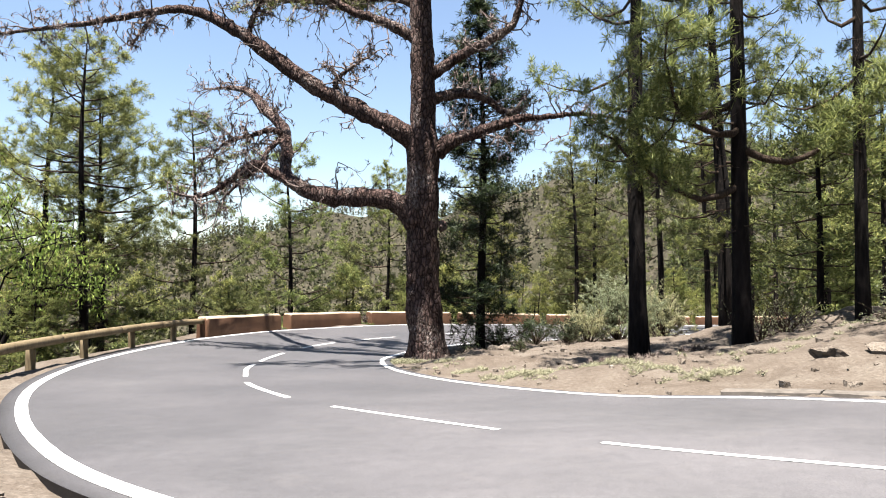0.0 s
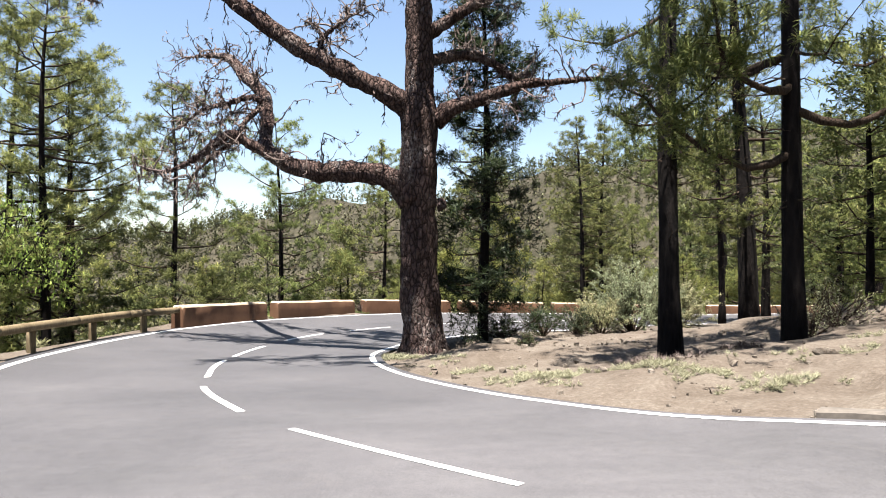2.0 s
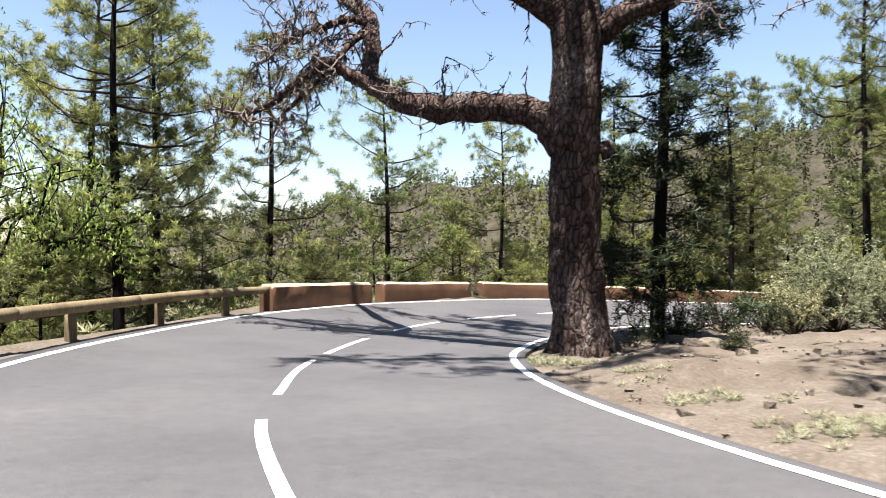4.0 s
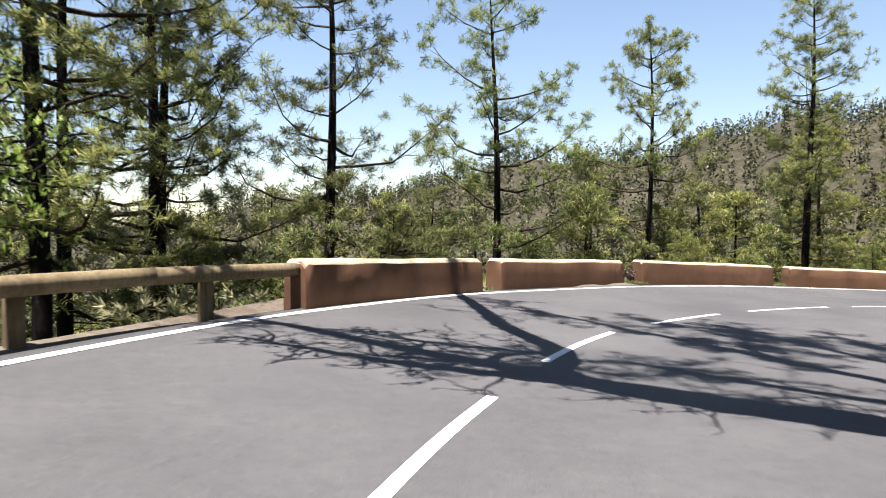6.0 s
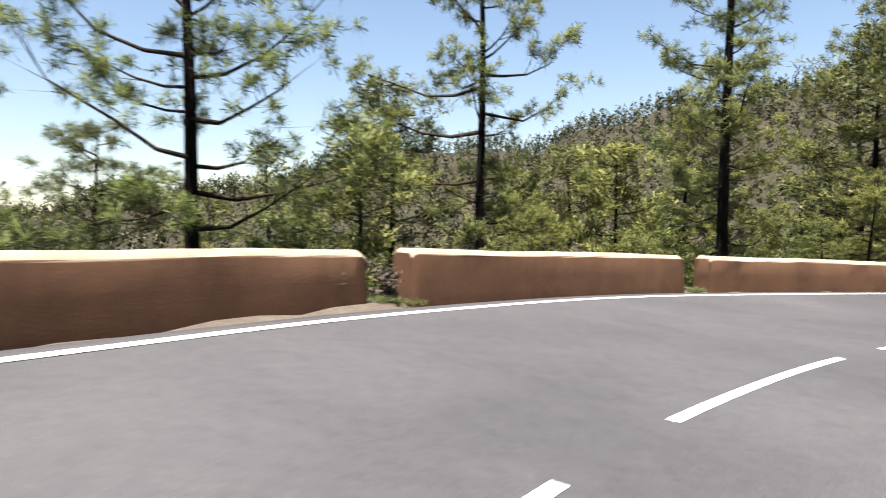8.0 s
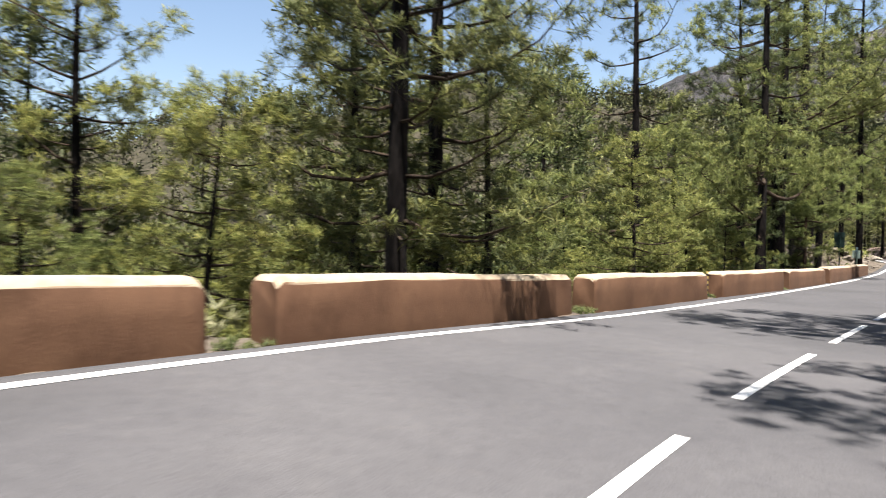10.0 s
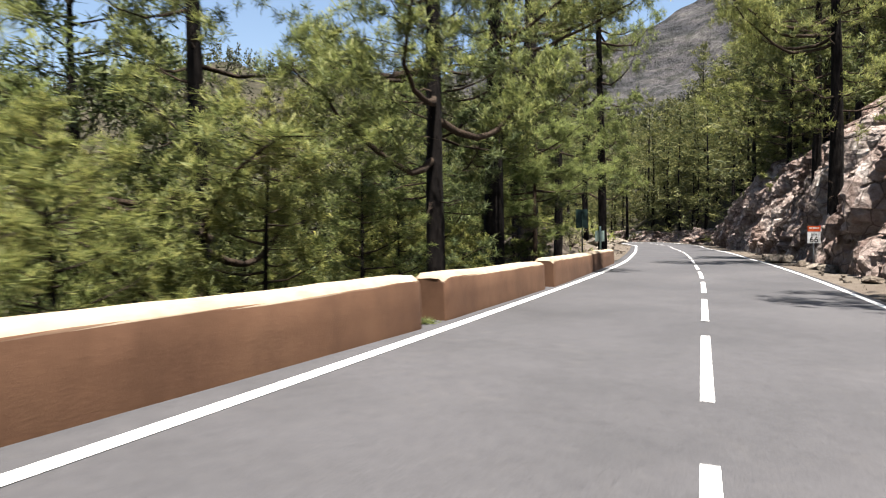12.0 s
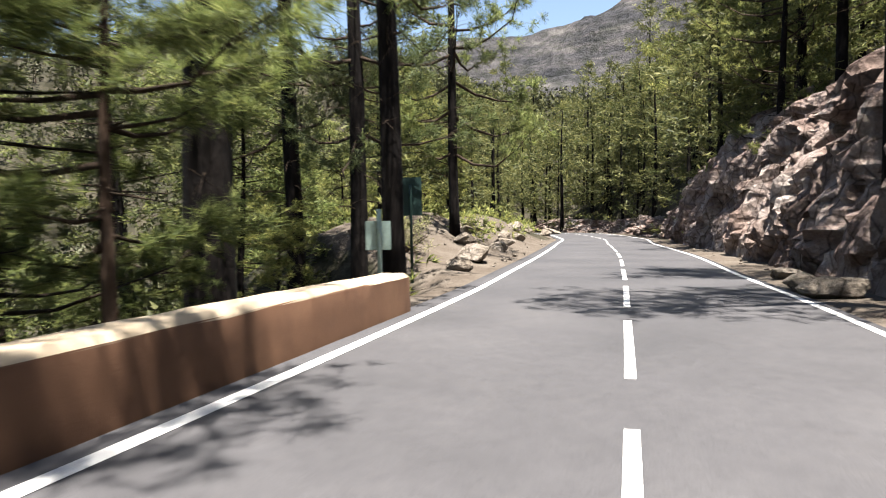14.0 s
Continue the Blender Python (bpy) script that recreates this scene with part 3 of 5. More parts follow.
# ---- masonry parapet blocks on the outer verge ----
def parapet(a, b, high_a, high_b, seed, bow=0.0):
    """A rendered masonry block from place a to place b along its road face, with worn rounded edges."""
    r = np.random.default_rng(seed)
    a, b = np.array(a, float), np.array(b, float)
    way = (b - a)[:2] / np.linalg.norm((b - a)[:2])
    back = np.array([-way[1], way[0]])
    n = max(10, int(np.linalg.norm(b - a) / 0.45))
    prof = [(0.0, -0.5), (0.0, 0.0), (0.008, 0.5), (0.014, 0.97), (0.022, 1.0), (0.09, 1.1), (0.105, 1.11), (0.25, 1.115), (0.4, 1.11), (0.415, 1.1), (0.47, 1.0), (0.48, 0.5), (0.485, 0.0), (0.485, -0.5)]
    v, f, m = [], [], len(prof)
    ends = [0, 0.004, 0.015] + list(np.linspace(0.04, 0.96, n)) + [0.985, 0.996, 1]
    length = np.linalg.norm((b - a)[:2])
    for u in ends:
        inset = max(0, 0.07 - min(u, 1 - u) * length) / 0.07
        hi = high_a + (high_b - high_a) * u - 0.06 * inset**1.5 + 0.008 * math.sin(u * 9 + seed)
        p = a + (b - a) * u
        shift = bow * 4 * u * (1 - u)
        for dx, dz in prof:
            q = p[:2] + back * (dx + shift + (0.02 * inset**2 if dx < 0.23 else -0.02 * inset**2))
            jig = r.normal(0, 0.0035, 3)
            v.append((q[0] + jig[0], q[1] + jig[1], p[2] + dz * hi + jig[2] * (1 if dz > 0 else 0)))
    for i in range(len(ends) - 1):
        for k in range(m - 1):
            f.append((i * m + k, (i + 1) * m + k, (i + 1) * m + k + 1, i * m + k + 1))
    f.append(tuple(range(m)))
    f.append(tuple((len(ends) - 1) * m + k for k in range(m))[::-1])
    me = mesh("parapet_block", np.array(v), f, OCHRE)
    me.shade_smooth()
    me.set_sharp_from_angle(angle=radians(35))
    ob = new("parapet_block", me)
    return tagged(ob, "low ochre rendered masonry parapet block with pale cream top", "parapet", "parapet blocks along the bend")


BLOCKS = [((-8.33, 21.75, -.77), (-7.02, 27.0, -.91), .62, .62, .1), ((-6.8, 27.8, -.94), (-4.46, 33.4, -1.11), .63, .62, .12),
          ((-3.97, 33.8, -1.1), (.24, 38.75, -1.37), .61, .61, .15), ((.82, 39.25, -1.41), (6.04, 42.75, -1.69), .61, .6, .1),
          ((6.73, 43.12, -1.71), (12.16, 46.2, -1.98), .6, .59, .04), ((12.85, 46.55, -2.0), (18.05, 49.3, -2.2), .58, .575, 0.02),
          ((18.84, 49.61, -2.21), (23.75, 52.08, -2.35), .57, .575, 0), ((24.47, 52.49, -2.36), (29.8, 55.46, -2.53), .55, .53, 0),
          ((30.47, 55.78, -2.53), (42.5, 62.91, -2.83), .56, .51, 0)]
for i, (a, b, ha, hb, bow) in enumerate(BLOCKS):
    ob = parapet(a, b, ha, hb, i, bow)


# ---- wooden guard rail before the parapet ----
def guard_rail():
    top = new("guard_rail")
    tagged(top, "weathered round timber guard rail on squat posts", "guard rail")
    line = spline([(-4.6, 3.6, .07), (-6.6, 6.6, .0), (-7.95, 9.9, -.12), (-8.65, 13.0, -.17), (-9.0, 16.5, -.2), (-8.95, 19.3, -.21), (-8.55, 21.8, -.24)], 60)
    cuts = (0, 11, 22, 33, 44, 52, 60)
    for a, b in zip(cuts[:-1], cuts[1:]):
        s = Soup()
        seg = line[a : b + 1] + np.array((0, 0, 0.0))
        s.tube(seg, np.full(len(seg), 0.105), 14, 0.012)
        part("rail_log", s.mesh("rail_log", WOOD, True), top)
    for k in (4, 11, 20, 29, 38, 47, 55):
        x, y, z = line[k]
        g = gz(x, y)
        s = Soup()
        s.tube([(x - 0.1, y, g - 0.4), (x - 0.1, y, g), (x - 0.1, y, (g + z) / 2), (x - 0.1, y, z - 0.02)], [0.1, 0.1, 0.098, 0.095], 12, 0.01)
        part("post", s.mesh("post", WOOD, True), top)
    return top


guard_rail()


# ---- pines ----
def pine_parts(seed, high, bare, reach, thick, tufts=2, blades=12, blade=0.27, width=0.02, bark_mat=BURNT, leaf_mat=NEEDLE, lean=0.02, stubs=12, whorl_gap=0.75, clump=3, lite=False, arms=()):
    """Trunk, limbs and needles of one pine standing at the origin."""
    r = np.random.default_rng(seed)
    n = 6 if lite else 14
    u = np.linspace(0, 1, n)
    axis_ = np.stack([lean * high * u + 0.012 * high * np.sin(u * 5 + r.uniform(0, 6)) * u, 0.012 * high * np.sin(u * 4 + r.uniform(0, 6)) * u, high * u - 0.5 * (u == 0)], 1)
    rad = thick * (1 - u) ** 0.8 * 0.92 + 0.015
    rad[0] *= 1.25
    trunk = Soup()
    trunk.tube(axis_, rad, 5 if lite else 10, 0.05, r)
    limbs, needle = Soup(), Soup()
    tuft_at, tuft_way, stem_at, stem_to = [], [], [], []

    def spot(h):
        return np.array([np.interp(h / high, u, axis_[:, k]) for k in range(3)])

    h = bare * high
    turn = r.uniform(0, 6.28)
    while h < high * 0.985:
        t = (h - bare * high) / (high * (1 - bare))
        shape = (0.7 + 0.3 * min(1, t / 0.3)) * (1 - t) ** 0.55 + 0.06
        for _ in range(r.integers(2, 4)):
            turn += 2.4 + r.normal(0, 0.6)
            ln = reach * shape * r.uniform(0.45, 1.3)
            base = spot(h + r.uniform(-0.25, 0.25))
            rise = 0.0 + 0.42 * t + r.normal(0, 0.17)
            d = np.array([math.cos(turn), math.sin(turn), 0])
            s = np.linspace(0, 1, 5)[:, None]
            bend = r.normal(0, 0.18) * ln
            path = base + d * ln * s + np.array([0, 0, 1.0]) * ln * (rise * s - 0.5 * s * (1 - s) * (1 - t) + 0.2 * s**3) + np.array([-d[1], d[0], 0]) * bend * s**2
            path += r.normal(0, 0.03, path.shape) * ln * s
            if lite:
                stem_at.append(path[0])
                stem_to.append(path[-1])
            else:
                limbs.tube(path[:: 2 if width > 0.035 else 1], np.linspace(0.014 + 0.014 * ln, 0.006, 3 if width > 0.035 else 5), 3, 0, r, False)
            for s0 in np.linspace(0.4, 1.0, 3 + int(ln * tufts)):
                q = np.array([np.interp(s0, s[:, 0], path[:, k]) for k in range(3)])
                last = s0 > 0.99
                side = np.array([-d[1], d[0], 0]) * r.choice((-1, 1)) * r.uniform(0.5, 1.1) + d * 0.6 + np.array([0, 0, r.uniform(0.0, 0.7)])
                end = q if last else q + side * min(1.0, 0.34 * ln + 0.15) * r.uniform(0.35, 1.1)
                w = path[-1] - path[-2] if last else end - q
                w = w / (np.linalg.norm(w) + 1e-6)
                if not last:
                    stem_at.append(q)
                    stem_to.append(end)
                for j in range(clump):
                    tuft_at.append(end - w * 0.1 + (r.normal(0, 1, 3) * (0.2, 0.2, 0.12) if j else 0))
                    tuft_way.append(w * 0.5 + np.array([0, 0, 0.45]))
        h += whorl_gap * r.uniform(0.7, 1.3) * (1 - 0.45 * t)
    for turn, at_h, ln in arms:
        d = np.array([math.cos(turn), math.sin(turn), 0])
        across_ = np.array([-d[1], d[0], 0])
        s = np.linspace(0, 1, 13)[:, None]
        sway, dip = r.uniform(0, 6.28), r.uniform(0.06, 0.13)
        path = spot(at_h) + d * ln * s + np.array([0, 0, 1.0]) * ln * (0.2 * s**2 - dip * np.sin(s * 4.5)) + across_ * ln * 0.09 * (np.sin(s * 5 + sway) - math.sin(sway))
        path[1:] += r.normal(0, 0.03, (12, 3))
        limbs.tube(path, np.linspace(0.085, 0.016, 13) * (1 + r.normal(0, 0.08, 13)), 7, 0.05, r, False)
        for s0 in np.linspace(0.5, 1.0, 16):
            q = np.array([np.interp(s0, s[:, 0], path[:, k]) for k in range(3)])
            for _ in range(3):
                end = q + across_ * r.normal(0, 0.75) + d * r.normal(0, 0.25) + np.array([0, 0, r.uniform(-0.1, 0.35)])
                stem_at.append(q)
                stem_to.append(end)
                for j in range(clump):
                    tuft_at.append(end + r.normal(0, 0.15, 3))
                    tuft_way.append(np.array([0, 0, 0.5]) + (end - q) * 0.4)
    if stem_at:
        a, b = np.array(stem_at), np.array(stem_to)
        side = np.cross(b - a, r.normal(size=a.shape))
        side *= 0.012 / (np.linalg.norm(side, axis=1)[:, None] + 1e-9)
        limbs.v.append(np.stack([a - side, a + side, b], 1).reshape(-1, 3))
        limbs.f.extend(map(tuple, (np.arange(len(a) * 3).reshape(-1, 3) + limbs.n).tolist()))
        limbs.n += len(a) * 3
    for _ in range(stubs):
        hh = high * r.uniform(0.12, max(bare, 0.3) + 0.1)
        a = r.uniform(0, 6.28)
        ln = r.uniform(0.25, 1.5)
        d = np.array([math.cos(a), math.sin(a), r.uniform(-0.35, 0.35)])
        base = spot(hh)
        mid = base + d * ln * 0.55
        limbs.tube([base, mid, base + d * ln + (0, 0, r.uniform(-0.3, 0.1))], [0.025, 0.014, 0.005], 3, 0, r, False)
        for _ in range(3):
            limbs.tube([mid, mid + r.normal(0, 0.3, 3)], [0.007, 0.003], 3, 0, r, False)
    tip = spot(high)
    tuft_at += [tip] * 3
    tuft_way += [np.array([0, 0, 1.0])] * 3
    if width < 0.016:
        needle.blades(tuft_at, tuft_way, blades, blade, width, 0.75, r, 0.22, stray=0.03)
    elif width < 0.03:
        soft = int(blades * 0.45)
        needle.blades(tuft_at, tuft_way, soft, blade * 0.8, width * 1.3, 1.1, r, 0.08, fan=True, stray=0.1 * blade)
        needle.blades(tuft_at, tuft_way, blades - soft, blade, width, 1.1, r, 0.18, stray=0.1 * blade)
    else:
        soft = int(blades * 0.6)
        needle.blades(tuft_at, tuft_way, soft, blade * 0.8, width * 1.25, 0.9, r, 0.1, fan=True, stray=0.25 * blade)
        needle.blades(tuft_at, tuft_way, blades - soft, blade, width * 0.9, 0.9, r, 0.2, stray=0.2 * blade)
    return trunk.mesh("trunk", bark_mat, True), limbs.mesh("branchwork", TWIG, True), needle.mesh("foliage", leaf_mat)


LABELS = {
    "tall": "tall pine with charred trunk and tufted green crown",
    "mid": "slender pine with dark trunk and open yellow-green crown",
    "young": "young bushy pine with yellow-green needles to the ground",
    "full": "tall pine with dark trunk and green boughs almost to its foot",
    "old": "massive old pine with thick charred trunk",
    "dark": "narrow dark-needled pine covered with foliage to its foot",
}
PINES = {}


def pine_kind(key, kind, meshes):
    top = new("pine_tree")
    tagged(top, LABELS[kind], "tree", "pines of the forest")
    for name, me in zip(("trunk", "branchwork", "foliage"), meshes):
        tagged(part(name, me, top), kind="" if name == "trunk" else "stuff")
    PINES[key] = top
    top["unused"] = 1


USED = set()


def plant(key, x, y, scale=1.0, turn=0.0, sink=0.15, z=None, wide=None, tilt=0.0):
    base = gz(x, y) if z is None else z
    m = Matrix.Translation((x, y, base - sink)) @ Matrix.Rotation(tilt, 4, "Y") @ Matrix.Rotation(turn, 4, "Z") @ Matrix.Diagonal((wide or scale, wide or scale, scale, 1))
    if key not in USED:
        USED.add(key)
        top = PINES[key]
        del top["unused"]
        top.matrix_basis = m
        return top
    return copy_thing(PINES[key], m)


for i in range(2):
    pine_kind(f"tall{i}", "tall", pine_parts(10 + i, 19, 0.27, 3.7, 0.27, 2.2, 42, 0.25, 0.016, BURNT, (NEEDLE, NEEDLE_MID)[i], lean=0.01, stubs=22, whorl_gap=0.9, clump=3))
    pine_kind(f"big{i}", "tall", pine_parts(14 + i, 19, 0.24 + 0.14 * i, 3.8, 0.27, 1.7, 10, 0.36, 0.045, BURNT, (NEEDLE, NEEDLE_MID)[i], lean=0.01, stubs=8, whorl_gap=0.75, clump=4))
    pine_kind(f"full{i}", "full", pine_parts(17 + i, 17, 0.14, 3.5, 0.24, 2.2, 40, 0.27, 0.017, BURNT, (NEEDLE, NEEDLE_MID)[i], lean=0.01, stubs=0, whorl_gap=0.76, clump=3))
for i in range(3):
    pine_kind(f"mid{i}", "mid", pine_parts(20 + i, 13.5, 0.2, 3.5, 0.18, 2.4, 44, 0.24, 0.0165, BURNT, (NEEDLE, NEEDLE_MID, NEEDLE)[i], lean=0.012 * (i - 1), stubs=14, whorl_gap=0.88, clump=3))
    pine_kind(f"slope{i}", "mid", pine_parts(24 + i, 13.5, 0.1 + 0.06 * i, 2.9, 0.17, 1.7, 10, 0.36, 0.046, BURNT, (NEEDLE, NEEDLE_MID, NEEDLE)[i], lean=0.012 * (i - 1), stubs=4, whorl_gap=0.75, clump=4))
for i in range(3):
    pine_kind(f"young{i}", "young", pine_parts(30 + i, 8.5, 0.04, 2.2, 0.11, 1.7, 10, 0.32, 0.044, BURNT, (NEEDLE, NEEDLE, NEEDLE_MID)[i], stubs=3, whorl_gap=0.6, clump=4))
pine_kind("old", "old", pine_parts(40, 23, 0.22, 5.4, 0.55, 2.2, 40, 0.27, 0.018, BURNT, NEEDLE_MID, stubs=16, whorl_gap=0.95, clump=3))
pine_kind("giant", "old", pine_parts(40, 23, 0.46, 4.2, 0.55, 2.2, 34, 0.27, 0.018, BURNT, NEEDLE_MID, stubs=10, whorl_gap=1.0, clump=3))
pine_kind("dark", "dark", pine_parts(41, 11.5, 0.03, 1.75, 0.15, 2.6, 24, 0.25, 0.022, BURNT, NEEDLE_DARK, stubs=4, whorl_gap=0.36, clump=3))
pine_kind("arm", "tall", pine_parts(10, 19, 0.3, 3.4, 0.42, 2.0, 24, 0.28, 0.02, BURNT, NEEDLE, lean=0.0, stubs=14, whorl_gap=0.8, clump=3, arms=((-1.28, 9.3, 5.6), (-1.42, 9.9, 6.2), (-1.6, 10.4, 6.0), (-1.85, 9.6, 5.4))))
pine_kind("bough", "tall", pine_parts(12, 18, 0.28, 3.6, 0.3, 2.0, 40, 0.27, 0.018, BURNT, NEEDLE, lean=0.0, stubs=12, whorl_gap=0.9, clump=3, arms=((1.45, 9.2, 6.3), (1.8, 10.2, 5.8), (1.1, 10.8, 5.6), (2.15, 11.6, 5.0), (0.8, 9.6, 4.6))))
pine_kind("crook", "tall", pine_parts(13, 18, 0.3, 3.4, 0.25, 2.0, 36, 0.26, 0.018, BURNT, NEEDLE, lean=0.0, stubs=14, whorl_gap=0.95, clump=3, arms=((3.3, 3.4, 4.2), (4.1, 4.6, 4.6), (-0.4, 4.2, 3.6), (1.9, 5.2, 4.0))))
pine_kind("near", "young", pine_parts(43, 7.5, 0.36, 2.7, 0.1, 2.2, 50, 0.34, 0.014, BROWN_BARK, NEEDLE, stubs=4, whorl_gap=0.5, clump=4))
for i in range(3):
    pine_kind(f"wall{i}", "young", pine_parts(50 + i, 8.5, 0.06, 2.4, 0.1, 1.7, 32, 0.27, 0.019, BURNT, NEEDLE, stubs=4, whorl_gap=0.62, clump=3))

# those that stand along the road, at their places
for key, x, y, s, w, turn in (
    ("mid0", -12.3, 20.8, 0.93, 0.95, 0.3), ("mid2", -15.2, 26.8, 1.1, 1.1, 2.0), ("mid1", -11.8, 29.1, 0.95, 1.0, 1.0), ("mid2", -9.45, 38.3, 1.02, 1.0, 4.0),
    ("mid0", -4.1, 42.35, 1.08, 0.9, 2.5), ("young0", -6.3, 39.4, 0.75, 0.8, 1.0), ("mid1", -12.6, 39.6, 0.75, 0.8, 5.0), ("young1", -3.4, 44.9, 0.85, 0.9, 2.0),
    ("full0", 2.0, 43.4, 0.76, 0.75, 0.5), ("full0", 4.2, 51.8, 1.0, 1.0, 3.3), ("full1", 11.8, 59.3, 1.05, 1.0, 1.2), ("full1", 9.1, 46.6, 0.8, 0.85, 2.2),
    ("full0", 14.7, 54.9, 0.95, 1.0, 4.4), ("full1", 11.1, 50.0, 0.9, 0.9, 5.5), ("crook", 23.8, 59.6, 1.1, 1.0, 0.6), ("full1", 32.9, 62.9, 1.0, 1.0, 1.1),
    ("arm", 35.3, 62.7, 1.0, 1.0, 0.0), ("giant", 40.9, 66.4, 1.0, 0.95, 0.0), ("crook", 27.9, 56.9, 1.0, 0.85, 0.0), ("tall1", 46.2, 69.2, 1.05, 0.95, 5.1), ("tall0", 43.0, 63.9, 1.05, 0.75, 2.9),
    ("tall1", 46.3, 72.3, 1.1, 1.1, 4.0), ("mid2", 54.0, 73.5, 1.2, 1.0, 1.9), ("dark", 1.38, 19.3, 1.0, 1.05, 0.4), ("bough", 4.72, 12.6, 0.95, 0.72, 3.1),
    ("crook", 6.8, 12.1, 0.95, 0.8, 0.0), ("tall0", 9.75, 12.8, 0.95, 0.8, 5.2), ("old", 13.0, 28.9, 0.85, 0.85, 3.0),
    ("arm", 47.7, 56.3, 0.95, 0.8, 3.75), ("big1", 52.9, 59.0, 1.0, 1.0, 3.1), ("big1", 65.7, 61.6, 0.95, 1.0, 4.4), ("mid0", 68.5, 67.1, 1.25, 1.3, 2.0),
    ("big0", 71.2, 67.0, 0.95, 1.0, 1.2), ("mid1", 75.4, 70.5, 1.1, 1.2, 0.1), ("big1", 68.6, 64.6, 1.0, 1.1, 5.6),
    ("bough", 16.0, 39.9, 1.0, 1.0, 0.15), ("tall1", 19.2, 41.4, 0.7, 1.15, 1.2), ("mid1", -14.1, 25.2, 1.05, 1.0, 2.3), ("mid2", -16.3, 24.9, 1.1, 1.0, 0.4), ("bough", 32.9, 45.4, 1.0, 0.9, 0.1), ("mid0", 37.4, 65.3, 0.72, 1.0, 1.9), ("bough", 11.8, 35.2, 0.95, 0.9, 0.2), ("tall0", 8.6, 4.6, 0.8, 1.15, 2.2), ("near", 38.4, 63.6, 1.0, 1.0, 0.7)):
    plant(key, x, y, s, turn, wide=w)


# the forest between and behind them
CLEAR = [(o.matrix_basis.translation.x, o.matrix_basis.translation.y) for o in scene.objects if o.name.startswith("pine_tree") and "unused" not in o]
TOP_AZ = np.array([-180, -70, -45, -25, -10, 3, 12, 22, 60, 180.0])
TOP_EL = np.array([8, 6, 6, 8.5, 12, 14, 18, 25, 30, 30.0])


JOINED = []


def forest(count, seed, inside, d_min, d_max, run_min, run_max, kinds, gap, joined=False, full=1.0):
    r = np.random.default_rng(seed)
    made, tries = 0, 0
    while made < count and tries < count * 60:
        tries += 1
        run = r.uniform(run_min, run_max)
        row = row_at(run)
        c, e = row[:2], (row[6:8] if inside else row[3:5])
        side = (e - c) / np.linalg.norm(e - c)
        d = d_min + (d_max - d_min) * r.uniform() ** 1.4
        x, y = e + side * d + r.normal(0, 1.5, 2)
        off = np.sqrt(((R_C[:, :2] - (x, y)) ** 2).sum(1)).min()
        if off < 3.6 + d_min * 0.85 or min((x - a) ** 2 + (y - b) ** 2 for a, b in CLEAR) < (gap * (0.7 + d / d_max)) ** 2 or x > 118:
            continue
        key = kinds[r.integers(len(kinds))]
        if not inside and off < 10.5 and RUN_BEND < run < RUN_SPUR + 6:
            key = f"wall{r.integers(3)}"
        base = gz(x, y)
        size = r.uniform(0.75, 1.25)
        high = {"t": 19, "m": 13.5, "s": 13.5, "y": 8.5, "o": 23, "b": 19, "a": 19, "w": 8.5}[key[0]]
        if not inside:
            az = math.degrees(math.atan2(x - 0, y - 20))
            most = -0.4 + (off + 7) * math.tan(math.radians(np.interp(az, TOP_AZ, TOP_EL))) * r.uniform(0.65, 1.2)
            # an open gap in the woods, with a view to the far hillside
            if -20 < math.degrees(math.atan2(x - 1.2, y - 31.2)) < -6.5:
                most = min(most, -0.5 + 0.03 * off)
                base_room = max(most - base, 0.5)
            else:
                base_room = max(most - base, 2.2)
            size = min(size, base_room / high)
        if size < 0.22:
            continue
        CLEAR.append((x, y))
        turn, wide, tilt = r.uniform(0, 6.28), max(size, 0.55 * min(1, size * 2)) * r.uniform(0.9, 1.15) * full, r.normal(0, 0.015)
        if joined:
            JOINED.append((x, y, base, size * high / 13.5, wide * high / 13.5, turn))
        else:
            plant(key, x, y, size, turn, z=base, wide=wide, tilt=tilt)
        made += 1


RUN_BEND, RUN_BLOCKS, RUN_STRAIGHT = run_at(-4, 12), run_at(0, 31), run_at(15, 43.4)
forest(44, 1, False, 3.5, 26, run_at(-3, 9.5), RUN_BLOCKS, ("young0", "young1", "young2", "slope0", "slope2"), 2.2)
forest(95, 2, False, 2.5, 26, RUN_BLOCKS, RUN_SPUR, ("young0", "young1", "young2", "slope0", "slope1", "slope2"), 1.7)
forest(16, 9, False, 3.2, 8, RUN_BLOCKS, RUN_SPUR, ("young0", "young1", "young2"), 1.5)
forest(32, 3, False, 6.5, 30, RUN_SPUR, R_RUN[-1] - 3, ("slope0", "slope1", "big0", "young1", "slope2"), 2.1, full=1.3)
forest(42, 5, True, 6.5, 36, RUN_CUT + 6, R_RUN[-1] - 2, ("big0", "slope0", "slope0", "slope1", "young1"), 2.0, full=1.25)
forest(19, 6, True, 13, 34, run_at(12, -4), run_at(12, 41.6), ("slope0", "slope1", "slope2", "young1", "big1"), 2.4)
forest(170, 4, False, 24, 100, run_at(-3, 9.5), RUN_SPUR, ("young0", "slope1", "young2", "slope0", "slope2"), 2.3, True)
forest(90, 12, False, 20, 50, run_at(-6, 25), RUN_SPUR, ("slope0", "slope1", "slope2"), 1.7, True)
forest(90, 7, True, 3.5, 40, run_at(62, 71), R_RUN[-1] - 1, ("slope0", "slope1", "slope2"), 1.8, True, 1.35)
forest(40, 8, False, 5, 26, run_at(72, 78), R_RUN[-1] - 1, ("slope0", "slope1", "slope2"), 2.0, True, 1.35)
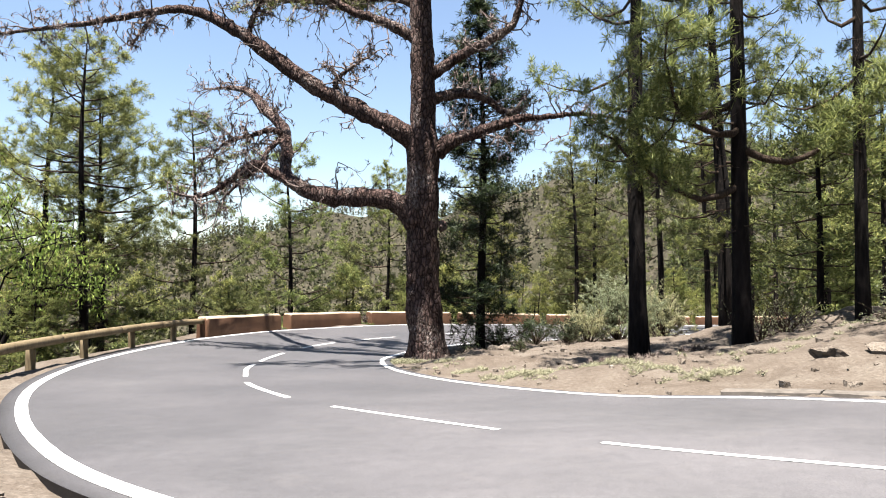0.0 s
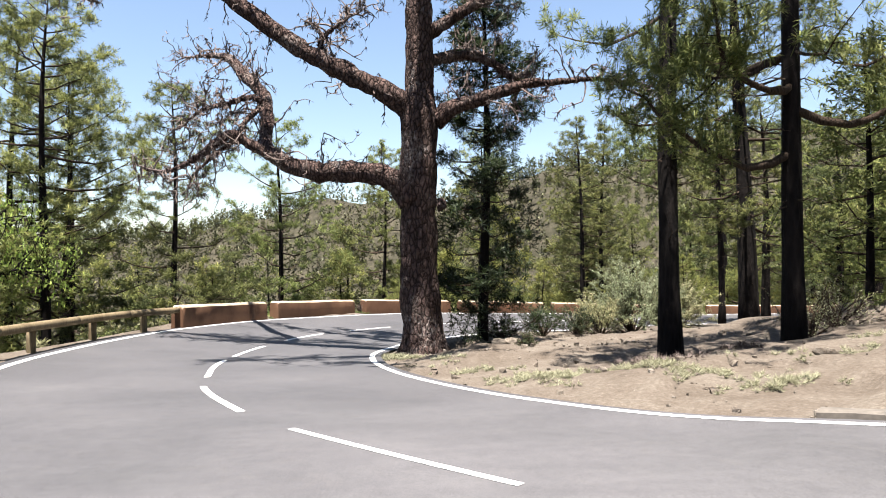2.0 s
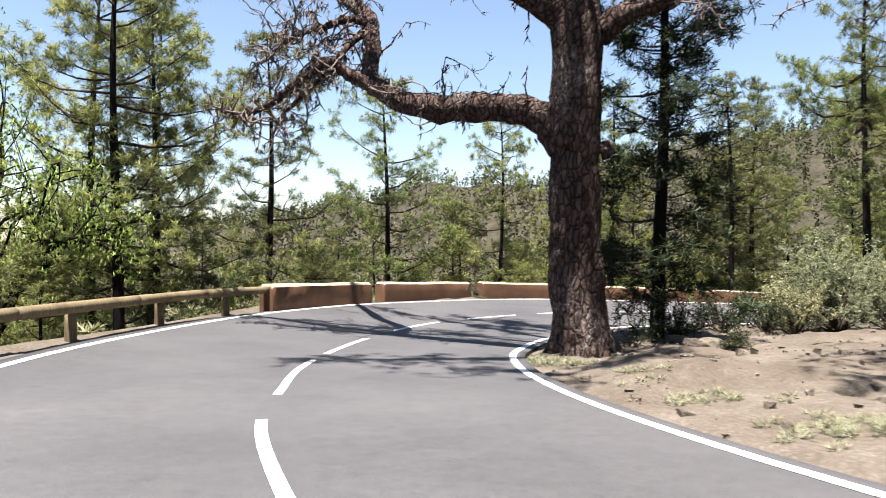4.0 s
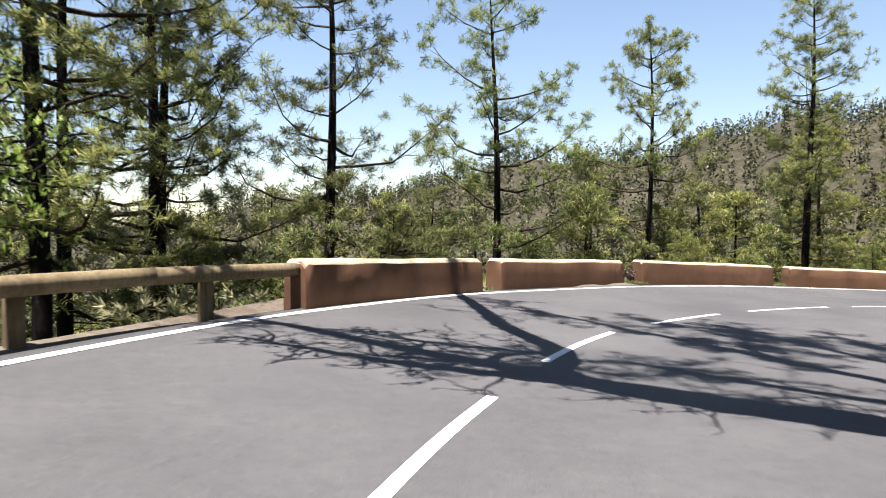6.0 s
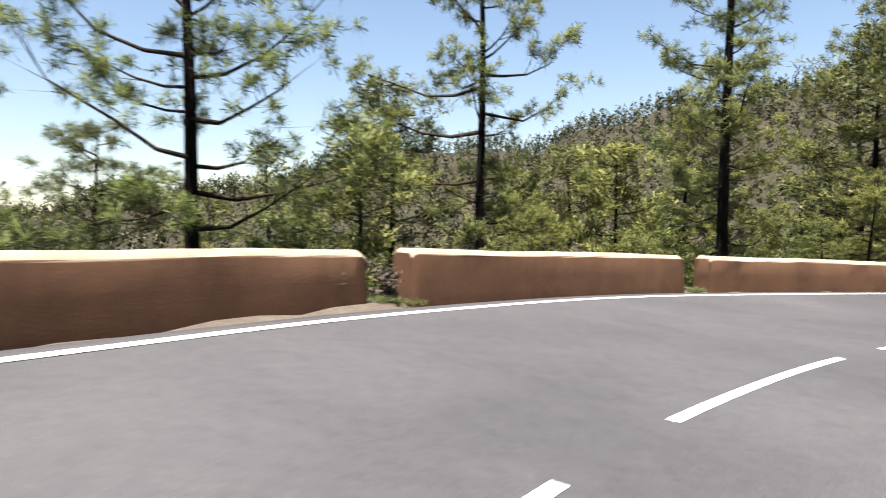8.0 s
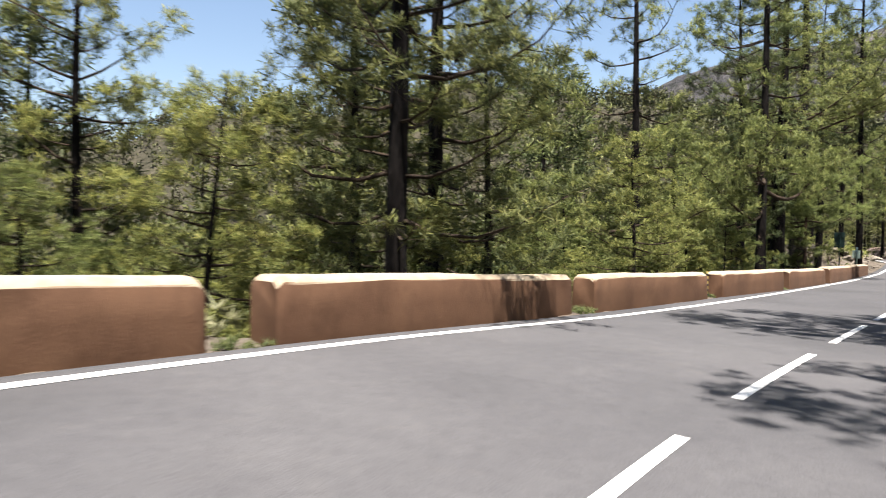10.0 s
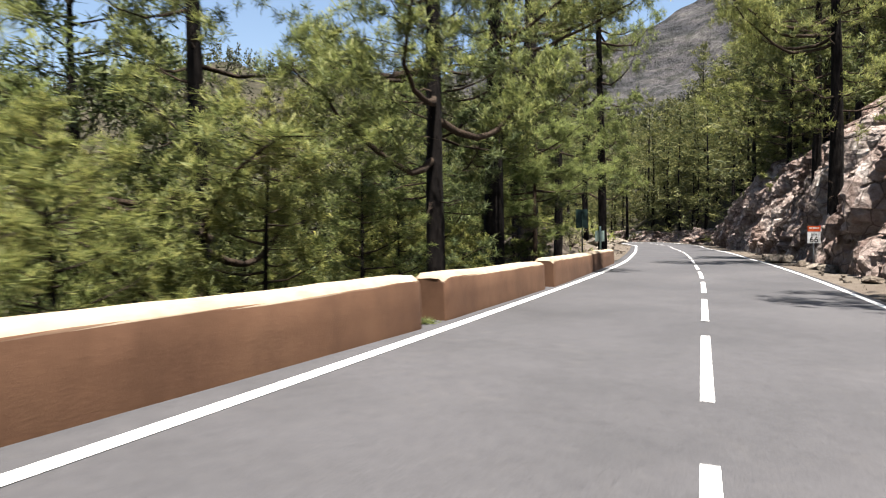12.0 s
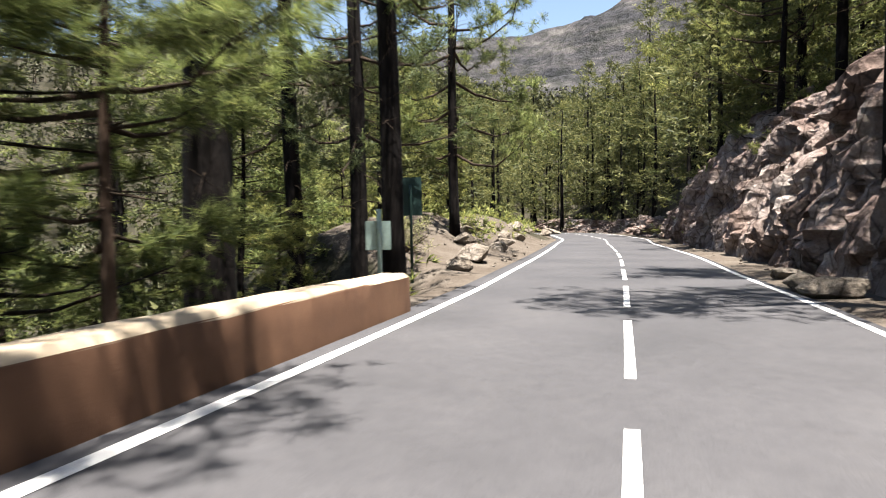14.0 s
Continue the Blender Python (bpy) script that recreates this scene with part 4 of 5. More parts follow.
for i in range(60):
    a = i * 2.399
    x, y = 128 + 5 * math.sqrt(i) * math.cos(a), 136 + 5 * math.sqrt(i) * math.sin(a)
    JOINED.append((x, y, gz(x, y), 1.15 + 0.1 * (i % 5), 1.7, a))


def slope_woods():
    """The crowded trees further down and up the slopes, in one mesh."""
    kinds = []
    for i in range(6):
        blades, width = (12, 0.065) if i < 3 else (12, 0.085)
        trunk, limbs, needle = pine_parts(60 + i, 13.5, 0.06, 2.7, 0.15, 1.0, blades, 0.5, width, stubs=0, whorl_gap=1.15, clump=1, lite=True)
        verts, faces, n = [], [], 0
        woody = 0
        for me in (trunk, limbs, needle):
            co = np.zeros(len(me.vertices) * 3)
            me.vertices.foreach_get("co", co)
            faces += [tuple(v + n for v in p.vertices) for p in me.polygons]
            verts.append(co.reshape(-1, 3))
            n += len(me.vertices)
            woody = len(faces) if me is not needle else woody
            bpy.data.meshes.remove(me)
        kinds.append((np.concatenate(verts), faces, woody))
    v, f, mats, n = [], [], [], 0
    driven = R_C[R_RUN < run_at(37, 56)][:, :2]
    for i, (x, y, z, high, wide, turn) in enumerate(JOINED):
        far = ((driven - (x, y)) ** 2).sum(1).min() > 38**2
        co, faces, woody = kinds[i % 3 + 3 * far]
        c, s = math.cos(turn), math.sin(turn)
        v.append(np.column_stack([(co[:, 0] * c - co[:, 1] * s) * wide + x, (co[:, 0] * s + co[:, 1] * c) * wide + y, co[:, 2] * high + z - 0.2]))
        f += [tuple(k + n for k in face) for face in faces]
        mats += [0] * woody + [2 if far or i * 7 % 5 == 0 else 1] * (len(faces) - woody)
        n += len(co)
    me = mesh("slope_woods", np.concatenate(v), f, BURNT)
    me.materials.append(NEEDLE_MID)
    me.materials.append(WOODS)
    me.polygons.foreach_set("material_index", mats)
    return tagged(new("slope_woods", me), "crowded green pines on the lower slopes", "woods", kind="stuff")


slope_woods()
for key, top in PINES.items():
    if key not in USED:
        plant(key, 60 + 5 * len(USED), 92, 1.0)


# ---- scrub under the trees, and the woods of the far hills ----
def scatter(count, seed, inside, d_min, d_max, run_min, run_max):
    r = np.random.default_rng(seed)
    run = r.uniform(run_min, run_max, count)
    rows = np.stack([np.interp(run, R_RUN, ROAD[:, k]) for k in range(9)], 1)
    c, e = rows[:, :2], (rows[:, 6:8] if inside else rows[:, 3:5])
    side = (e - c) / np.linalg.norm(e - c, axis=1)[:, None]
    p = e + side * (d_min + (d_max - d_min) * r.uniform(size=count) ** 1.3)[:, None]
    off = np.array([np.sqrt(((R_C[::2, :2] - q) ** 2).sum(1)).min() for q in p])
    p = p[off > 3.1 + d_min * 0.9]
    return np.column_stack([p, ground_z(p[:, 0], p[:, 1])[0]])


def tufts_of(name, at, mat, size, blades, length, width, label, category, seed, flat=0.8, spread=0.55, group=""):
    """Low plants as one mesh of narrow leaves."""
    r = np.random.default_rng(seed)
    s = Soup()
    n = len(at)
    per = 7
    big = r.uniform(0.5, 1.3, n) * size
    q = np.repeat(at, per, 0)
    d = r.normal(size=(n * per, 3))
    d[:, 2] = np.abs(d[:, 2]) + 0.25
    d /= np.linalg.norm(d, axis=1)[:, None]
    q = q + d * np.repeat(big, per)[:, None] * r.uniform(0.15, 1, (n * per, 1)) * (1, 1, flat)
    s.blades(q, d * (1, 1, 0.6), blades, length, width, spread, r)
    return tagged(new(name, s.mesh(name, mat)), label, category, group, kind="stuff")


tufts_of("scrub", scatter(650, 1, False, 1.1, 22, run_at(-3.5, 10.5), RUN_SPUR), BUSH_LEAF, 0.55, 15, 0.2, 0.04, "dense olive-green scrub below the parapet", "scrub", 1)
tufts_of("undergrowth", scatter(1000, 2, False, 2.2, 40, run_at(-3.5, 10.5), R_RUN[-1] - 5), NEEDLE, 0.8, 12, 0.3, 0.055, "yellow-green young growth on the forest slope", "undergrowth", 2, 1.2)


def far_woods():
    r = np.random.default_rng(11)
    s = Soup()
    n = 11500
    az = np.radians(np.r_[r.uniform(-75, 75, n - 3000), r.uniform(30, 75, 3000)])
    dist = 75 + 330 * r.uniform(size=n) ** 0.75
    x, y = 8 + dist * np.sin(az), 38 + dist * np.cos(az)
    off = np.array([np.sqrt(((R_C[::6, :2] - (a, b)) ** 2).sum(1)).min() for a, b in zip(x, y)])
    keep = off > 30
    x, y, dist = x[keep], y[keep], dist[keep]
    z = ground_z(x, y)[0]
    n = len(x)
    high = r.uniform(3.5, 9.0, n)
    per = 9
    u = np.tile(np.linspace(0.15, 1, per), n)
    a = r.uniform(0, 6.28, n * per)
    rad = np.repeat(high, per) * 0.2 * (1.08 - u) * r.uniform(0.3, 1.1, n * per)
    at = np.column_stack([np.repeat(x, per) + rad * np.cos(a), np.repeat(y, per) + rad * np.sin(a), np.repeat(z, per) + u * np.repeat(high, per)])
    way = np.column_stack([np.cos(a), np.sin(a), np.full(n * per, 0.5)])
    s.blades(at, way, 3, 1.0, 0.7, 0.7, r, fan=True)
    trunks = Soup()
    foot = np.column_stack([x, y, z])[::3]
    trunks.blades(foot, np.tile((0.0, 0.0, 1.0), (len(foot), 1)), 1, 6.5, 0.26, 0.02, r)
    tagged(new("far_trunks", trunks.mesh("far_trunks", BROWN_BARK)), "bare grey trunks among the distant woods", "woods", kind="stuff")
    return tagged(new("far_woods", s.mesh("far_woods", FAR_GREEN)), "distant pine woods on the hillside", "woods", kind="stuff")


far_woods()


# ---- the old dead pine in the bend ----
def dead_pine():
    r = np.random.default_rng(5)
    top = new("dead_pine")
    tagged(top, "huge half-dead old pine with bare crooked limbs beside the road", "tree")
    x0, y0 = -0.22, 17.65
    g = gz(x0, y0)
    trunk = spline([(x0, y0, g - 0.5, .66), (x0, y0, g + 0.1, .6), (x0 - .1, y0, g + 1.2, .52), (x0 - .14, y0, g + 3, .47), (x0 - .15, y0 - .05, 3.6, .49), (x0 - .1, y0 - .1, 5.2, .47),
                    (x0 - .1, y0 - .05, 6.3, .37), (x0 - .14, y0, 8.6, .34), (x0 - .2, y0 + .1, 11, .29), (x0 + .1, y0 + .3, 14, .2), (x0 + .4, y0 + .4, 17.5, .06)], 60)
    s = Soup()
    rad = trunk[:, 3] * (1 + 0.05 * np.sin(np.arange(61) * 1.3))
    s.tube(trunk[:, :3], rad, 22, 0.05, r)
    for k in range(7):
        a = k * 0.9 + 0.3
        d = np.array([math.cos(a), math.sin(a)])
        s.tube([(x0 + d[0] * 0.3, y0 + d[1] * 0.3, g + 0.7), (x0 + d[0] * 0.45, y0 + d[1] * 0.45, g + 0.2), (x0 + d[0] * 0.7, y0 + d[1] * 0.7, g - 0.12)], [0.17, 0.16, 0.08], 8, 0.06, r)
    for z, a, size in ((1.2, 3.3, .2), (2.3, 3.0, .17), (2.75, 0.2, .14), (.75, 3.6, .16)):
        s.tube([(x0 + math.cos(a) * .35, y0 + math.sin(a) * .35 - .1, z), (x0 + math.cos(a) * .52, y0 + math.sin(a) * .5 - .12, z + .05), (x0 + math.cos(a) * .6, y0 + math.sin(a) * .55 - .12, z + .06)], [size * 1.3, size * 1.1, size * .6], 9, 0.1, r)
    part("trunk", s.mesh("trunk", DEAD, True), top)
    limbs = {
        "high": [(-.45, 17.55, 5.2, .33), (-1.2, 17.4, 5.75, .29), (-2.05, 17.35, 6.15, .25), (-3.5, 17.3, 6.95, .235), (-4.75, 17.3, 7.85, .21), (-5.95, 17.4, 8.75, .18), (-7.2, 17.6, 9.4, .15), (-8.4, 17.9, 9.6, .12), (-10.9, 18.3, 9.4, .085), (-13.6, 18.6, 9.25, .05), (-15, 18.7, 9.0, .02)],
        "low": [(-.5, 17.6, 2.9, 0.414), (-.95, 17.6, 3.4, 0.333), (-1.6, 17.65, 3.66, 0.287), (-2.9, 17.8, 3.72, 0.276), (-3.7, 17.9, 3.85, 0.247), (-4.2, 18.0, 4.1, 0.23), (-4.65, 18.35, 4.5, 0.196), (-4.75, 18.8, 5.2, 0.19), (-4.95, 19.35, 6.05, 0.184), (-5.4, 19.9, 6.6, 0.178), (-6.2, 20.9, 7.4, 0.172), (-7.0, 22.3, 8.2, 0.149), (-7.9, 23.8, 8.8, 0.115), (-8.9, 25.0, 9.2, 0.069), (-10, 25.8, 9.4, 0.023)],
        "hook": [(-4.2, 18.0, 4.1, .15), (-4.9, 17.9, 4.45, .14), (-5.45, 17.8, 4.75, .13), (-5.9, 17.8, 4.5, .11), (-6.4, 17.9, 4.15, .09), (-7.3, 18.1, 3.8, .06), (-8.1, 18.2, 3.9, .02)],
        "curl": [(-4.85, 19.2, 5.9, .1), (-5.3, 19.0, 6.05, .085), (-6.0, 18.9, 5.85, .07), (-6.7, 18.9, 5.65, .05), (-7.4, 19.1, 5.2, .02)],
        "prop": [(-4.95, 19.3, 6.0, .09), (-5.4, 18.8, 5.3, .08), (-5.5, 18.3, 4.75, .07), (-6.1, 18.2, 4.2, .05), (-6.7, 18.1, 3.6, .02)],
        "right": [(.05, 17.6, 5.0, .3), (.5, 17.6, 5.35, .22), (1.5, 17.7, 5.68, .17), (2.4, 17.8, 6.02, .14), (3.2, 17.9, 6.1, .1), (4.6, 18.3, 6.3, .06), (6.2, 18.8, 6.2, .03)],
        "upper": [(-.1, 17.65, 7.35, .2), (.65, 17.6, 7.85, .16), (1.7, 17.5, 8.4, .13), (2.4, 17.4, 8.85, .11), (2.65, 17.3, 9.7, .08), (2.9, 17.2, 11, .03)],
        "bent": [(-.05, 17.7, 6.7, .17), (1.0, 17.9, 6.85, .13), (1.75, 18.1, 6.65, .11), (2.15, 18.2, 6.35, .08), (2.7, 18.4, 6.5, .03)],
        "crown": [(-.3, 17.6, 8.3, .19), (-.75, 17.6, 8.6, .17), (-1.6, 17.6, 9.05, .14), (-2.6, 17.7, 9.45, .12), (-3.6, 17.8, 10.3, .08), (-4.4, 17.9, 11.2, .03)],
        "back": [(-.2, 17.7, 9.4, .17), (-1.2, 18.4, 10.1, .15), (-2.7, 19.6, 10.6, .13), (-4.0, 20.8, 11, .11), (-5.3, 21.6, 11.4, .08), (-7, 22.3, 11.7, .03)],
        "back_top": [(-.1, 17.8, 10.6, .14), (-.7, 19.2, 11.4, .12), (-1.6, 20.6, 12, .1), (-2.6, 21.8, 12.5, .07), (-4.4, 22.6, 12.8, .03)],
        "back_far": [(.1, 17.8, 11.5, .12), (-.3, 19.6, 12.4, .1), (-.9, 21.4, 13.1, .07), (-1.5, 23, 13.5, .03)],
        "back_side": [(-2.7, 19.6, 10.6, .09), (-3.0, 20.7, 11.2, .07), (-2.8, 22, 11.8, .05), (-3.3, 23.2, 12.2, .02)],
        "fore": [(-.1, 17.5, 11, .14), (-.6, 15.9, 11.7, .12), (-1.4, 14.2, 12.2, .1), (-2.8, 12.9, 12.6, .08), (-4.2, 12.1, 12.9, .06), (-5.6, 11.6, 13.0, .03)],
        "fore_side": [(-.6, 15.9, 11.7, .08), (.2, 14.4, 12.2, .07), (.1, 12.8, 12.6, .05), (-1.2, 11.6, 12.9, .04), (-2.8, 11.0, 13.1, .02)],
        "spire": [(-3.0, 17.35, 6.65, .09), (-2.85, 17.3, 7.2, .07), (-2.4, 17.2, 7.5, .04), (-2.0, 17.1, 7.75, .02)],
        "rise": [(-5.6, 17.4, 8.5, .09), (-5.4, 17.3, 9.1, .07), (-5.0, 17.2, 9.8, .05), (-4.9, 17.2, 10.6, .02)],
        "hang": [(-8.6, 17.9, 9.6, .07), (-8.9, 17.8, 9.1, .06), (-9.3, 17.7, 8.4, .02)],
    }
    twigs, bits = Soup(), Soup()
    b_at, b_way = [], []

    def twig(p, d, ln, rad, depth):
        n = 5
        path = [p]
        for _ in range(n):
            d = d + r.normal(0, 0.33, 3) + np.array([0, 0, 0.02])
            d = d / np.linalg.norm(d)
            path.append(path[-1] + d * ln / n)
        twigs.tube(path, np.linspace(rad, rad * 0.3, n + 1), 4, 0, r, False)
        for _ in range(2):
            k = r.integers(1, n + 1)
            b_at.append(path[k])
            b_way.append(np.array([r.normal(0, .3), r.normal(0, .3), -1]) * (1 if r.uniform() < .72 else -0.8))
        if depth:
            for _ in range(3):
                k = r.integers(1, n + 1)
                twig(path[k], d * 0.4 + r.normal(0, 0.7, 3), ln * r.uniform(0.4, 0.75), rad * 0.55, depth - 1)

    tuft_at, tuft_way = [], []
    for name, rows in limbs.items():
        c = spline(rows, len(rows) * 7)
        c[1:, :3] += r.normal(0, 0.012, (len(c) - 1, 3))
        q = Soup()
        q.tube(c[:, :3], c[:, 3] * (1 + r.normal(0, 0.05, len(c))), 12, 0.06, r)
        part("limb", q.mesh("limb", DEAD, True), top)
        dense = 0.8 if name in ("low", "hook", "curl", "prop") else 1.6 if name in ("back", "back_top", "back_far", "back_side", "fore", "fore_side") else 1.0
        for k in range(4, len(c)):
            if r.uniform() < 0.6 * dense * (1.4 if c[k, 3] < 0.12 else 0.7):
                way = c[k, :3] - c[k - 1, :3]
                d = r.normal(0, 1, 3) + way * 3
                d /= np.linalg.norm(d)
                twig(c[k, :3], d, r.uniform(0.4, 1.3), 0.03, 1 if r.uniform() < 0.75 else 2)
            if r.uniform() < 0.4:
                for _ in range(2):
                    b_at.append(c[k, :3] + r.normal(0, 1, 3) * c[k, 3] * 0.7)
                    b_way.append(np.array([r.normal(0, .4), r.normal(0, .4), r.choice((-1.0, 0.7))]))
    for p in b_at:
        if p[2] > 10.2 and r.uniform() < 0.42:
            for _ in range(2):
                tuft_at.append(p + r.normal(0, 0.12, 3))
                tuft_way.append(np.array([0, 0, 0.6]))
    tops = Soup()
    tops.blades(tuft_at, tuft_way, 22, 0.25, 0.022, 0.9, r, 0.1)
    tagged(part("needle_tufts", tops.mesh("needle_tufts", NEEDLE_MID), top, "last green needle tufts in the crown"), kind="stuff")
    tagged(part("twigwork", twigs.mesh("twigwork", DEAD_TWIG), top, "bare grey-brown twigs"), kind="stuff")
    bits.blades(b_at, b_way, 3, 0.18, 0.03, 0.45, r)
    tagged(part("lichen", bits.mesh("lichen", DEAD_TWIG), top, "withered hanging lichen and dead needles"), kind="stuff")
    return top


dead_pine()


# ---- rocks ----
def boulder(x, y, size, seed, stretch=(1, 1, 0.7), mat=GREY_ROCK, label="pale weathered boulder on the dirt verge", sink=0.25, z=None):
    r = np.random.default_rng(seed)
    bm = bmesh.new()
    bmesh.ops.create_icosphere(bm, subdivisions=3, radius=1)
    cuts = r.normal(size=(15, 3))
    cuts /= np.linalg.norm(cuts, axis=1)[:, None]
    for v in bm.verts:
        p = np.array(v.co)
        for c in cuts:
            over = p @ c - 0.6
            if over > 0:
                p = p - c * over * 0.95
        p = p + 0.06 * np.array(noise.noise_vector(Vector(p * 2.5) + Vector((seed, 0, 0))))
        v.co = p * np.array(stretch) * size
    me = bpy.data.meshes.new("boulder")
    bm.to_mesh(me)
    bm.free()
    me.materials.append(mat)
    ob = new("boulder", me)
    base = gz(x, y) if z is None else z
    ob.matrix_basis = Matrix.Translation((x, y, base + size * stretch[2] * (0.72 - sink))) @ Matrix.Rotation(r.uniform(0, 6.28), 4, "Z")
    return tagged(ob, label, "rock", "boulders on the verge")


for i, (x, y, s, st) in enumerate((
    (2.2, 18.2, .36, (1.2, .8, .7)), (2.1, 17.3, .34, (1.3, .9, .7)), (2.9, 18.4, .3, (1.3, 1, .6)), (1.7, 17.0, .25, (1.2, 1, .7)), (5.86, 9.3, .17, (1.2, .9, .75)), (5.0, 8.2, .16, (1.4, .8, .4)),
    (6.1, 7.4, .3, (1.5, .9, .62)), (6.75, 7.1, .24, (1.3, .9, .6)), (4.3, 11.0, .2, (1.3, .9, .6)), (4.05, 11.4, .16, (1, .8, .7)), (7.5, 24.0, .35, (1.4, 1, .6)), (6.6, 25.5, .3, (1.2, 1, .7)),
    (9.6, 12.2, .25, (1.3, 1, .6)), (10.2, 13.0, .22, (1, 1, .7)), (8.8, 11.6, .2, (1.3, 1, .6)), (8.2, 8.2, .2, (1.2, 1, .6)), (11.5, 13.8, .25, (1.2, 1, .6)), (1.4, 15.8, .14, (1.3, 1, .5)), (2.6, 12.6, .1, (1.2, 1, .6)), (3.6, 10.2, .09, (1.2, 1, .6)))):
    boulder(x, y, s, 100 + i, st, sink=0.58)
for i, (x, y, s) in enumerate(((51.5, 70.2, .75), (53.5, 72.5, .55), (56.9, 73.9, .5), (55.5, 74.5, .45), (59, 75.5, .5), (62, 78, .6), (66, 80.5, .5), (70, 84, .7), (76, 88, .7), (48.8, 68.2, .4), (60.5, 78.5, .7), (64, 81.5, .6), (98, 102.5, 1.0), (90, 97, .8))):
    boulder(x, y, s, 200 + i, (1.25, 0.95, 0.65), label="pale rock on the dirt bank beside the road")
for i, (x, y, s) in enumerate(((46.4, 57.0, .3), (49.2, 59.0, .5), (44.4, 55.6, .34), (50.2, 59.9, .45), (43.0, 54.7, .4), (38.5, 52.0, .3), (52.5, 61.0, .4), (47.4, 57.4, .22))):
    boulder(x, y, s, 300 + i, (1.4, 0.9, 0.6), label="fallen pale rock at the foot of the cut")


def rock_face():
    """The blasted rock cut along the inner side of the straight: broken blocks with open joints."""
    end = run_at(80, 83)
    runs = np.r_[np.arange(RUN_CUT - 3, end + 3, 0.17), np.arange(end + 3, R_RUN[-1] - 2, 0.4)]
    prof = spline([(0.85, -0.4, 0), (1.1, 0.1, 0), (1.45, 1.0, 0), (1.9, 2.4, 0), (2.5, 4.0, 0), (3.2, 5.2, 0), (4.1, 5.9, 0), (5.4, 6.5, 0), (7.4, 6.9, 0), (10.5, 7.0, 0)], 78)[:, :2]
    v, w = [], len(prof)
    for run in runs:
        row = row_at(run)
        side = (row[6:8] - row[:2]) / np.linalg.norm(row[6:8] - row[:2])
        grow = min(1, (run - runs[0]) / 11)
        gone = float(smooth(end, end + 5, run))
        tall = (0.34 + 0.66 * grow) * (0.95 + 0.1 * math.sin(run * 0.31) + 0.06 * math.sin(run * 0.9)) * (1 - 0.72 * gone)
        for j, (d, h) in enumerate(prof + (0.55, 0)):
            p = Vector((run * 0.5, d * 0.3 + 5, h * 0.3 + run * 0.06))
            warp = Vector(noise.noise_vector(p * 1.6)) * 0.35
            d1, c1 = noise.voronoi(p + warp)
            d2, c2 = noise.voronoi((p + warp) * 2.6)
            d3, c3 = noise.voronoi((p + warp * 0.6) * 6.5)
            block = noise.noise(c1[0] * 7.3) * 1.15 + noise.noise(c2[0] * 5.1) * 0.55 + noise.noise(c3[0] * 3.7) * 0.26
            joint = min(0.16, d1[1] - d1[0]) / 0.16 * 0.4 + min(0.12, d2[1] - d2[0]) / 0.12 * 0.22
            bulge = block + joint + noise.fractal(p * 3, 1.0, 2.0, 4) * 0.2
            fade = min(1, j / 7) * min(1, (w - 1 - j) / 12)
            q = row[6:8] + side * (d - bulge * 1.05 * fade * (0.45 + 0.55 * grow) + 0.45 * fade)
            v.append((q[0], q[1], row[8] + h * tall + fade * 0.5 * noise.noise(c2[0] * 4.3)))
    f = [(k * w + j, (k + 1) * w + j, (k + 1) * w + j + 1, k * w + j + 1) for k in range(len(runs) - 1) for j in range(w - 1)]
    return tagged(new("rock_face", mesh("rock_face", np.array(v), f, RED_ROCK)), "jagged reddish-grey rock cut above the road", "rock face", kind="structure")


rock_face()


# ---- bushes, grass and the leafy tree on the verge ----
def bush(x, y, high, wide, seed, mat=BUSH_LEAF, leaves=2600, leaf=0.075, label="rounded silvery-green broom bush on the dirt", stems=26):
    r = np.random.default_rng(seed)
    top = new("bush")
    tagged(top, label, "bush", "bushes of the verge")
    s, l = Soup(), Soup()
    at, way = [], []
    for _ in range(stems):
        a, e = r.uniform(0, 6.28), r.uniform(0.25, 1.25)
        d = np.array([math.cos(a) * math.cos(e), math.sin(a) * math.cos(e), math.sin(e)])
        end = d * np.array([wide, wide, high]) * r.uniform(0.75, 1.05)
        path = [np.zeros(3), end * 0.4 + r.normal(0, 0.06, 3), end * 0.75 + r.normal(0, 0.08, 3), end]
        s.tube(path, [0.025, 0.016, 0.009, 0.004], 4, 0, r, False)
        for _ in range(7):
            u = r.uniform(0.4, 1)
            p = end * u + r.normal(0, 0.07 * wide, 3)
            tip = p + (d + r.normal(0, 0.55, 3)) * 0.3 * wide * r.uniform(0.4, 1)
            s.tube([p, tip], [0.006, 0.002], 3, 0, r, False)
            for w in np.linspace(0.1, 1, max(3, leaves // (stems * 7))):
                at.append(p + (tip - p) * w + r.normal(0, 0.035, 3))
                way.append(d + r.normal(0, 0.6, 3))
    l.blades(at, way, 2, leaf, leaf * 0.45, 0.8, r)
    tagged(part("stemwork", s.mesh("stemwork", TWIG), top), kind="stuff")
    if leaves:
        tagged(part("foliage", l.mesh("foliage", mat), top), kind="stuff")
    top.matrix_basis = Matrix.Translation((x, y, gz(x, y) - 0.05))
    return top


